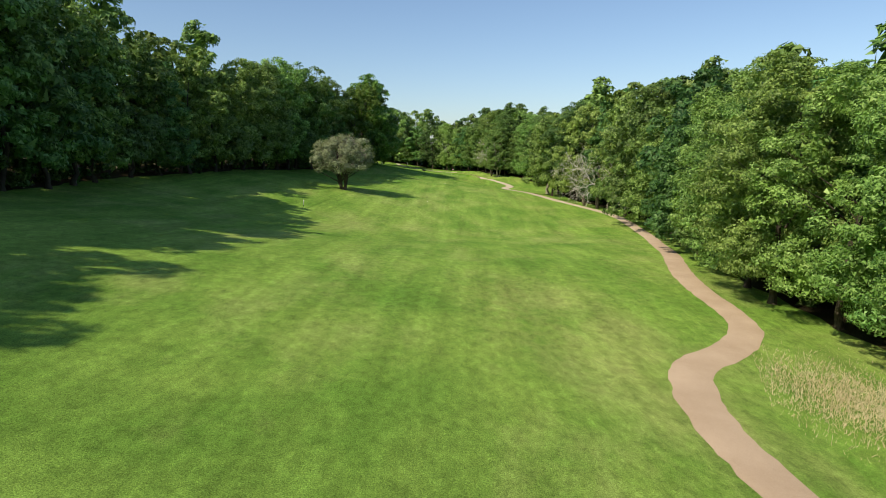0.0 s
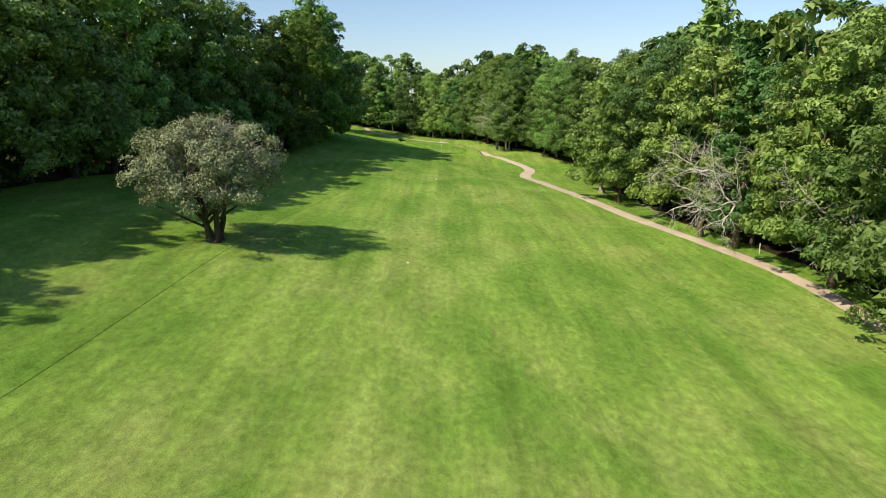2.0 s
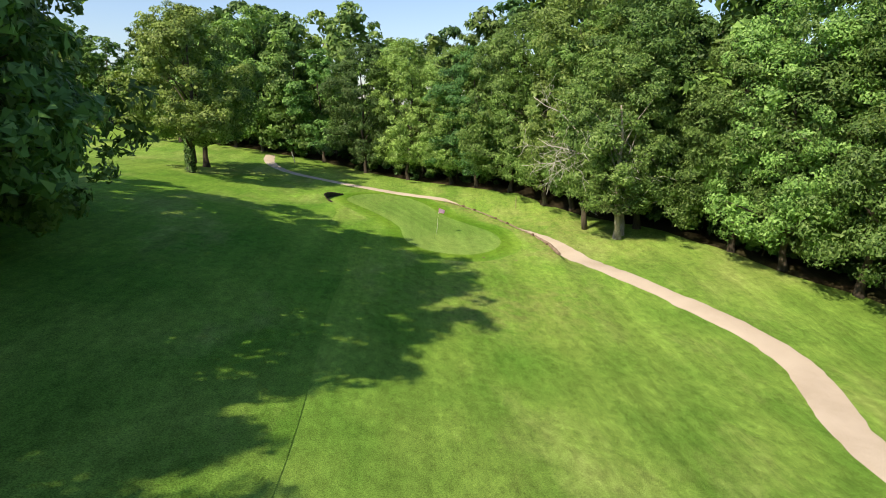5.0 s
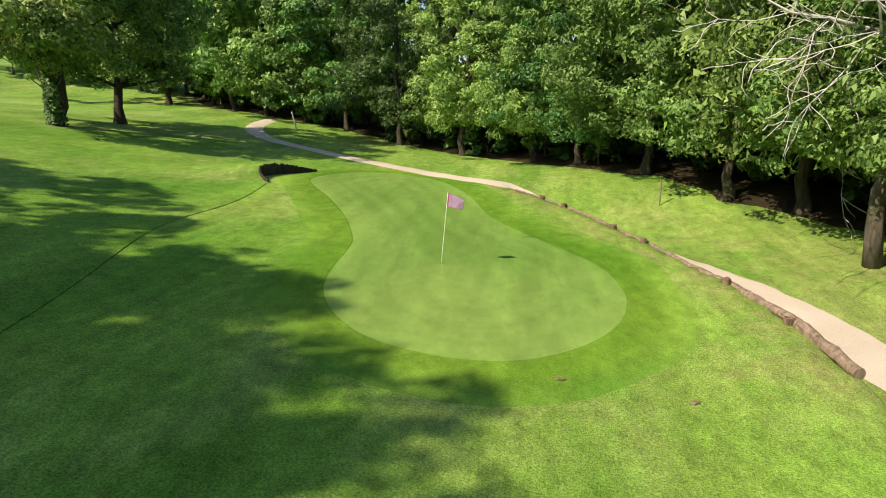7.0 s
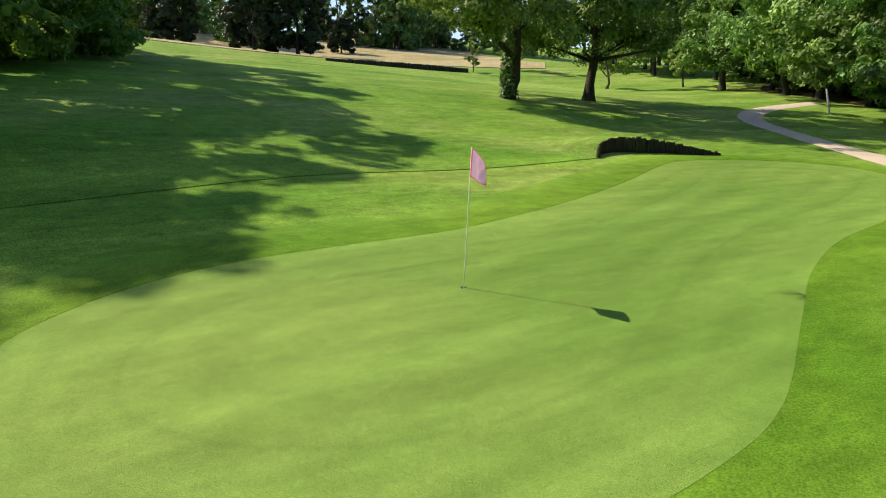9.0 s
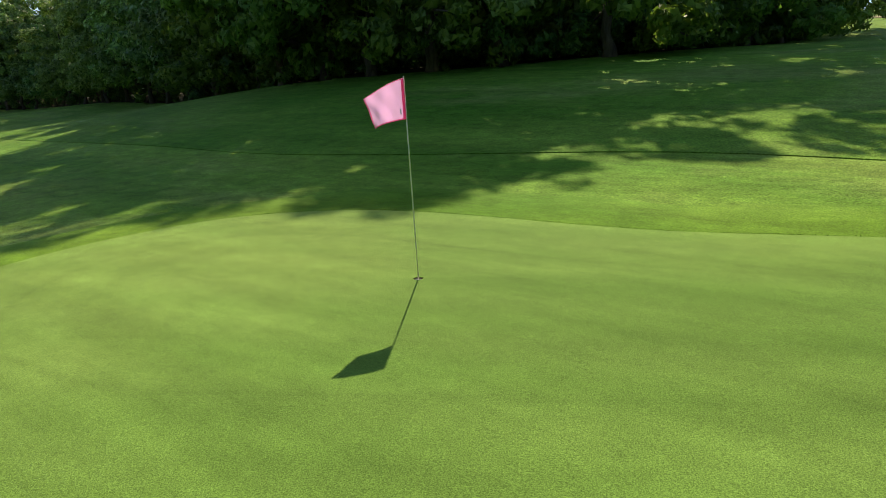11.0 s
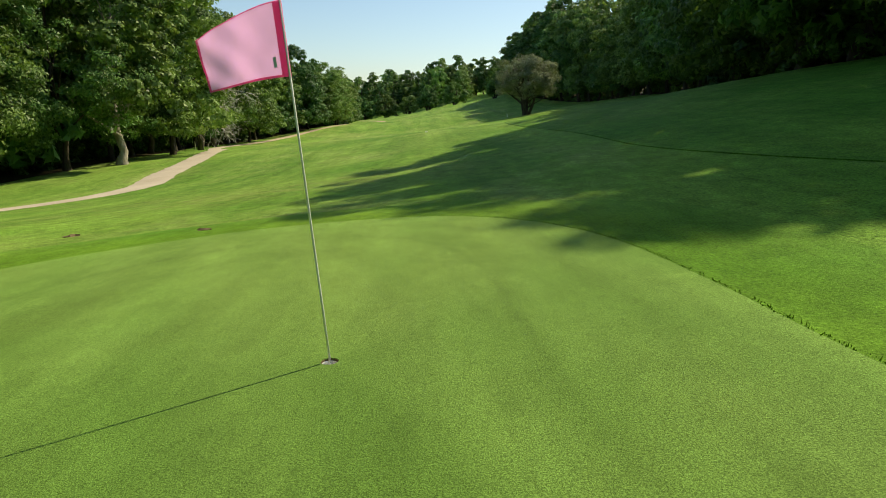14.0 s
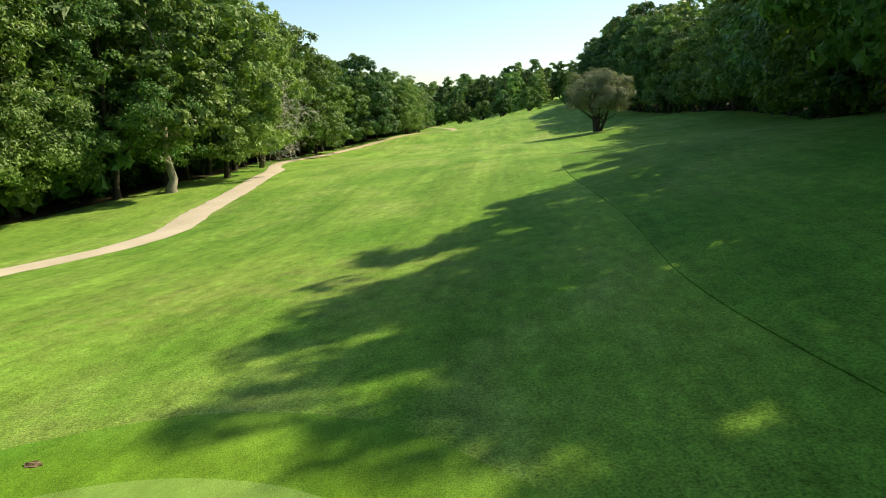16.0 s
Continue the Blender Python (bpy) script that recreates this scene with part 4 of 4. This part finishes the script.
def make_cup():
    root = new("hole_cup")
    vs, fs = [], []
    n = 24
    for r, z in ((0.056, 0.010), (0.0545, -0.007), (0.0535, -0.008), (0.0535, -0.13)):
        for k in range(n):
            a = 2 * math.pi * k / n
            vs.append((r * math.cos(a), r * math.sin(a), z))
    soil, liner = [], []
    for ring in range(3):
        for k in range(n):
            a, b = ring * n + k, ring * n + (k + 1) % n
            (soil if ring == 0 else liner).append((a, b, b + n, a + n))
    part("soil_rim", mesh_of("soil_rim", vs, soil, EARTH), root, "cut turf and soil at the lip")
    part("liner", mesh_of("liner", vs, liner + [tuple(range(3 * n, 4 * n))], WHITE), root, "white plastic cup liner")
    root.location = (0, 0, height(0, 0))
    return tagged(root, "golf hole with a white cup cut into the green", "golf hole")


make_cup()


# ---- timber edging of the track ----
def log_mesh(seed, length, r):
    rng = np.random.default_rng(seed)
    verts, faces, sides = [], [], 12
    pts = np.linspace(-length / 2, length / 2, 12)
    start = 0
    for i, x in enumerate(pts):
        rr = r * (1 + 0.08 * rng.normal()) * (0.93 if i in (0, 11) else 1)
        cy, cz = rng.normal() * 0.012, rng.normal() * 0.012
        for k in range(sides):
            a = 2 * math.pi * k / sides
            q = rr * (1 + 0.07 * rng.normal())
            verts.append((x, cy + q * math.cos(a), cz + q * math.sin(a)))
    for i in range(11):
        for k in range(sides):
            a, b = i * sides + k, i * sides + (k + 1) % sides
            faces.append((a, b, b + sides, a + sides))
    faces += [tuple(range(sides - 1, -1, -1)), tuple(range(11 * sides, 12 * sides))]
    return mesh_of("log", verts, faces, TIMBER)


def stump_mesh(seed, r, h):
    rng = np.random.default_rng(seed)
    verts, faces, sides = [], [], 10
    for z, f in ((-0.3, 1.0), (0.0, 1.02), (h * 0.6, 0.97), (h - 0.02, 0.96), (h, 0.86)):
        for k in range(sides):
            a = 2 * math.pi * k / sides
            q = r * f * (1 + 0.07 * rng.normal())
            verts.append((q * math.cos(a), q * math.sin(a), z + (0.02 * rng.normal() if z > 0.1 else 0)))
    for i in range(4):
        for k in range(sides):
            a, b = i * sides + k, i * sides + (k + 1) % sides
            faces.append((a, b, b + sides, a + sides))
    faces.append(tuple(range(4 * sides, 5 * sides)))
    return mesh_of("stump", verts, faces, STUMPWOOD)


logs = [log_mesh(k, 1.0, 0.12) for k in range(3)]
stumps = [stump_mesh(k, 0.13, 0.17) for k in range(3)]
for k in range(len(LOG_LINE) - 1):
    (ax, ay), (bx, by) = LOG_LINE[k], LOG_LINE[k + 1]
    za, zb = height(ax, ay) + (0.05 if k < 2 else -0.055), height(bx, by) + (0.05 if k < 1 else -0.055)
    length = math.dist((ax, ay), (bx, by)) * 1.02
    fat = 1.15 if k == 0 else 0.95 if k == 1 else 0.68
    ob = new("edging_log", logs[k % 3])
    ob.matrix_basis = Matrix.Translation(((ax + bx) / 2, (ay + by) / 2, (za + zb) / 2)) @ Euler((0, -math.atan2(zb - za, length), math.atan2(by - ay, bx - ax))).to_matrix().to_4x4() @ Matrix.Diagonal((length, fat, fat, 1))
    tagged(ob, "weathered brown log lying along the gravel track", "log", "edging logs")
    if k:
        side = Vector((by - ay, ax - bx, 0)).normalized()
        for j, off in enumerate((0.21, -0.17)):
            if j and k % 3 == 0:
                continue
            p = Vector((ax, ay, 0)) + side * off
            st = new("log_stump", stumps[(k + j) % 3])
            st.matrix_basis = pose(p.x, p.y, height(p.x, p.y) - 0.02, 4 * (j - 0.5), 5 * (k % 3 - 1), 50 * k)
            tagged(st, "short sawn stump pinning the edging logs", "stump", "stumps along the logs")


# ---- timber bank behind the green ----
def make_revetment(line, tops, label, gap=0.13, r=0.07):
    """Upright stakes that hold a grass bank."""
    root = new("timber_revetment")
    pts = smooth_line(line, gap)
    rng = np.random.default_rng(44)
    shapes = []
    for k in range(3):
        vs, fs = [], []
        tube(vs, fs, [(0, 0, -0.35), (0, 0, 0.3), (0, 0, 0.9), (0, 0, 1.0)], [r, r * 1.02, r * 0.97, r * 0.8], 7)
        shapes.append(mesh_of("stake", vs, fs, STAKEWOOD))
    for i, p in enumerate(pts):
        f = i / (len(pts) - 1)
        top = np.interp(f, np.linspace(0, 1, len(tops)), tops) + rng.normal() * 0.02
        ob = part("stake", shapes[i % 3], root)
        ob.matrix_basis = pose(p[0], p[1], height(*p), rng.normal() * 2, rng.normal() * 2, rng.uniform(0, 360)) @ Matrix.Diagonal((1, 1, max(top, 0.06), 1))
    bank, fs = [], []
    tan = np.gradient(pts, axis=0)
    tan /= np.linalg.norm(tan, axis=1, keepdims=True)
    for i, (p, t) in enumerate(zip(pts, tan)):
        f = i / (len(pts) - 1)
        top = max(0.0, np.interp(f, np.linspace(0, 1, len(tops)), tops) - 0.04) * min(1.0, i / 8, (len(pts) - 1 - i) / 8)
        back = np.array((-t[1], t[0]))
        for d, k in ((0.03, 1.0), (0.5, 1.02), (1.4, 0.7), (2.6, 0.25), (3.8, -0.12)):
            q = p + back * d
            bank.append((q[0], q[1], height(*q) + top * k - 0.01))
    for i in range(len(pts) - 1):
        for k in range(4):
            a = i * 5 + k
            fs.append((a, a + 5, a + 6, a + 1))
    part("grass_bank", mesh_of("grass_bank", bank, fs, ROUGH, True), root, "turf bank behind the stakes")
    return tagged(root, label, "retaining wall")


make_revetment(((-9.85, 11.0), (-10.45, 11.6), (-10.75, 12.4), (-10.6, 13.4), (-10.2, 14.6), (-9.7, 15.7), (-9.3, 16.7)), (0.12, 0.42, 0.6, 0.58, 0.48, 0.3, 0.12), "low curved wall of dark upright stakes below a grass bank")
make_revetment(((-68, 18.5), (-67.4, 22), (-66.6, 27), (-65.8, 32), (-65.2, 36.2)), (0.3, 0.5, 0.6, 0.62, 0.5), "long low dark timber wall holding a raised lawn", 0.4, 0.21)


# ---- dead trees and single trunks ----
def make_dead_tree(seed, height_m, spread, trunk_r, mat, label):
    rng = np.random.default_rng(seed)
    root = new("dead_tree")
    verts, faces = [], []
    trunk = [Vector((0, 0, -0.4))]
    for k in range(1, 7):
        trunk.append(Vector((rng.normal() * 0.2, rng.normal() * 0.2, height_m * 0.62 * k / 6)))
    tube(verts, faces, trunk, [trunk_r * (1.3 - 0.15 * k) for k in range(7)], 8)
    part("trunk", mesh_of("trunk", verts, faces, BARK, True), root)
    verts, faces = [], []

    def grow(at, way, length, r, level):
        pts, rad = [at], [r]
        p, d = at.copy(), way.copy()
        n = 5
        for k in range(n):
            d = (d + Vector(rng.normal(size=3)) * 0.26 + Vector((0, 0, 0.05 - 0.1 * (level > 1)))).normalized()
            p = p + d * length / n
            pts.append(p.copy())
            rad.append(r * (1 - 0.8 * (k + 1) / n))
            if level < 2 and k > 0:
                for _ in range(2):
                    if rng.random() < 0.85:
                        off = (d + Vector(rng.normal(size=3)) * 0.75).normalized()
                        grow(p, off, length * rng.uniform(0.35, 0.6), rad[-1] * 0.62, level + 1)
        tube(verts, faces, pts, [max(x, 0.014) for x in rad], 3 if level else 5)

    for k in range(9):
        a = rng.uniform(0, 2 * math.pi)
        z = height_m * rng.uniform(0.28, 0.62)
        grow(Vector((0, 0, z)), Vector((math.cos(a), math.sin(a), rng.uniform(-0.05, 0.6))).normalized(), spread * rng.uniform(0.7, 1.1), trunk_r * 0.42, 0)
    part("dead_crown", mesh_of("dead_crown", verts, faces, mat, True), root, "bleached leafless branches")
    return tagged(root, label, "dead tree")


for seed, x, y, h, spread, r in ((201, 28.6, -79.6, 13, 5.2, 0.28), (206, 30.2, -84.2, 13.5, 5.2, 0.32), (214, 13.4, 2.6, 11.5, 6.5, 0.22), (219, 32.3, -97.0, 12, 4.5, 0.3)):
    put(make_dead_tree(seed, h, spread, r, DEADWOOD, "half-dead tree with bleached bare branches at the wood's edge"), x, y, seed, first=True)

ob = make_tree("leaning_oak", 231, 17, 5.0, 6.2, 11000, 0.42, 140, LEAF_OAK, PALE_BARK, 0.36, 14, 1, "oak with a tall pale bare lower trunk", "tree", split=True)
put(ob, 24.9, -50.2, 0, first=True)
ob = make_tree("twin_stemmed_oak", 236, 16, 3.4, 5.4, 40000, 0.225, 420, LEAF_OAK, PALE_BARK, 0.42, 10, 2, "twin-stemmed oak with pale trunks beside the track", "tree", split=True, coarse=True)
part("epicormic_growth", quads_mesh("epicormic_growth", ivy_leaves(8, 1.9, 11.0, 20000) + np.array((0, 0, 2.3)), LEAF_OAK), ob, "leafy shoots clothing the trunks")
put(ob, 15.4, -0.1, 20, first=True)


# ---- stakes and posts ----
def make_post(name, x, y, h, r, mats, label, lean=(0, 0)):
    root = new(name)
    z0 = 0.0
    for k, (frac, mat) in enumerate(mats):
        vs, fs = [], []
        tube(vs, fs, [(0, 0, z0 - (0.2 if k == 0 else 0)), (0, 0, z0 + h * frac * 0.9), (0, 0, z0 + h * frac)], [r, r, r * 0.9], 8)
        part("shaft" if k == 0 else "band", mesh_of("shaft", vs, fs, mat), root)
        z0 += h * frac
    root.matrix_basis = pose(x, y, height(x, y), lean[0], lean[1], 0)
    return tagged(root, label, "post")


make_post("marker_stake", -18.0, -126.5, 1.25, 0.04, ((0.45, BLACK), (0.55, WHITE)), "black and white distance stake standing in the grass", (3, 8))
make_post("wooden_post", 31.6, -86.3, 1.1, 0.05, ((1.0, DEADWOOD),), "short pale wooden post beside the track")
make_post("wooden_post", 8.9, 12.4, 1.2, 0.035, ((1.0, TIMBER),), "thin grey wooden post at the wood's edge")
make_post("wooden_post", -17.7, 37.0, 1.6, 0.06, ((1.0, DEADWOOD),), "leaning grey wooden post where the track enters the wood", (0, -14))


# ---- small white distance discs set in the fairway ----
def make_disc(x, y):
    root = new("distance_disc")
    verts, faces = [], []
    tube(verts, faces, [(0, 0, -0.05), (0, 0, 0.05), (0, 0, 0.06)], [0.1, 0.1, 0.085], 20)
    part("plate", mesh_of("plate", verts, faces, WHITE), root)
    root.location = (x, y, height(x, y))
    return tagged(root, "small white plastic disc set in the fairway grass", "marker disc", "distance discs")


for spot in ((-2.9, -98.5), (-0.9, -54.0)):
    make_disc(*spot)


# ---- scuffed turf beside the green ----
def make_divot(seed, x, y):
    """A torn scrap of turf and soil."""
    rng = np.random.default_rng(seed)
    bm = bmesh.new()
    bmesh.ops.create_icosphere(bm, subdivisions=2, radius=0.08, matrix=Matrix.Diagonal((1.7, 0.8, 0.25, 1)))
    for v in bm.verts:
        v.co += Vector(rng.normal(size=3)) * 0.012
    me = bpy.data.meshes.new("divot")
    bm.to_mesh(me)
    bm.free()
    me.materials.append(EARTH)
    ob = new("divot", me)
    ob.matrix_basis = pose(x, y, height(x, y) + 0.012, 0, 0, 30 * seed)
    return tagged(ob, "scrap of torn turf and brown soil lying on the grass", "divot", "divots beside the green")


for k, (x, y) in enumerate(((3.1, -6.75), (5.5, -7.1))):
    make_divot(k, x, y)


# ---- grass tufts ----
def tufts(name, places, tall, wide, mat, label, category, seed=3):
    """Blades of grass as slim folded leaves."""
    rng = np.random.default_rng(seed)
    n = len(places)
    z = land(places[:, 0], places[:, 1])
    foot = np.column_stack([places, z])
    way = unit(np.column_stack([rng.normal(size=(n, 2)) * 0.45, np.ones(n)]))
    side = unit(np.cross(way, rng.normal(size=(n, 3))))
    a = (tall * rng.uniform(0.5, 1.3, n))[:, None]
    b = (wide * rng.uniform(0.6, 1.3, n))[:, None]
    quads = np.stack([foot - side * b * 0.5, foot + side * b * 0.5, foot + way * a * 0.6 + side * b * 0.4, foot + way * a + side * b * 0.1 + np.array((0, 0, -0.1)) * a], 1)
    return tagged(new(name, quads_mesh(name, quads, mat)), label, category, kind="stuff")


rng = np.random.default_rng(17)
ring = smooth_line(GREEN_EDGE, 0.02, True)
tan = np.gradient(ring, axis=0)
tan /= np.linalg.norm(tan, axis=1, keepdims=True)
west = np.column_stack([tan[:, 1], -tan[:, 0]])
lip = np.concatenate([ring + west * rng.uniform(-0.03, 0.07, len(ring))[:, None] + rng.normal(size=ring.shape) * 0.012 for _ in range(5)])
lip = lip[(lip[:, 0] < -1.2)]
lip = lip[(~inside(lip, green_line + (green_line - np.array((-1.5, 4.0))) * -0.002))]
tufts("edge_grass", lip, 0.034, 0.012, BLADE, "uneven longer grass along the edge of the green", "grass", 5)
patch = np.column_stack([rng.normal(18.2, 1.7, 8200), rng.normal(-185.3, 2.2, 8200)])
patch = patch[(patch[:, 0] > 14.3) & (patch[:, 0] - 15.2 > (patch[:, 1] + 184) * 0.35)]
tufts("dry_grass", patch, 0.2, 0.022, STRAW, "tall dry straw-coloured grass beside the track", "grass", 6)


# ---- wooded skyline far down the valley ----
def far_woods(name, x0, x1, y0, y1, tall, step):
    xs, ys = np.arange(x0, x1, step), np.arange(y0, y1, step)
    gx, gy = np.meshgrid(xs, ys)
    rng = np.random.default_rng(5)
    gx, gy = gx + rng.normal(size=gx.shape) * step * 0.25, gy + rng.normal(size=gy.shape) * step * 0.25
    bump_z = np.array([[0.5 * noise.noise((x * 0.03, y * 0.03, 0)) + 0.7 * noise.noise((x * 0.1, y * 0.1, 3)) for x, y in zip(rx, ry)] for rx, ry in zip(gx, gy)])
    gz = land(gx, gy) + tall * (0.8 + 0.45 * bump_z) + rng.normal(size=gx.shape) * tall * 0.05
    gz[0], gz[-1], gz[:, 0], gz[:, -1] = (land(gx, gy) - 1)[0], (land(gx, gy) - 1)[-1], (land(gx, gy) - 1)[:, 0], (land(gx, gy) - 1)[:, -1]
    n = len(xs)
    verts = np.stack([gx, gy, gz], -1).reshape(-1, 3)
    faces = [(j * n + i, j * n + i + 1, (j + 1) * n + i + 1, (j + 1) * n + i) for j in range(len(ys) - 1) for i in range(n - 1)]
    return tagged(new(name, mesh_of(name, verts, faces, LEAF_DEEP)), "distant wooded hillside closing the valley", "woods", kind="stuff")


far_woods("far_woods", -520, 320, -1050, -640, 11, 5.5)
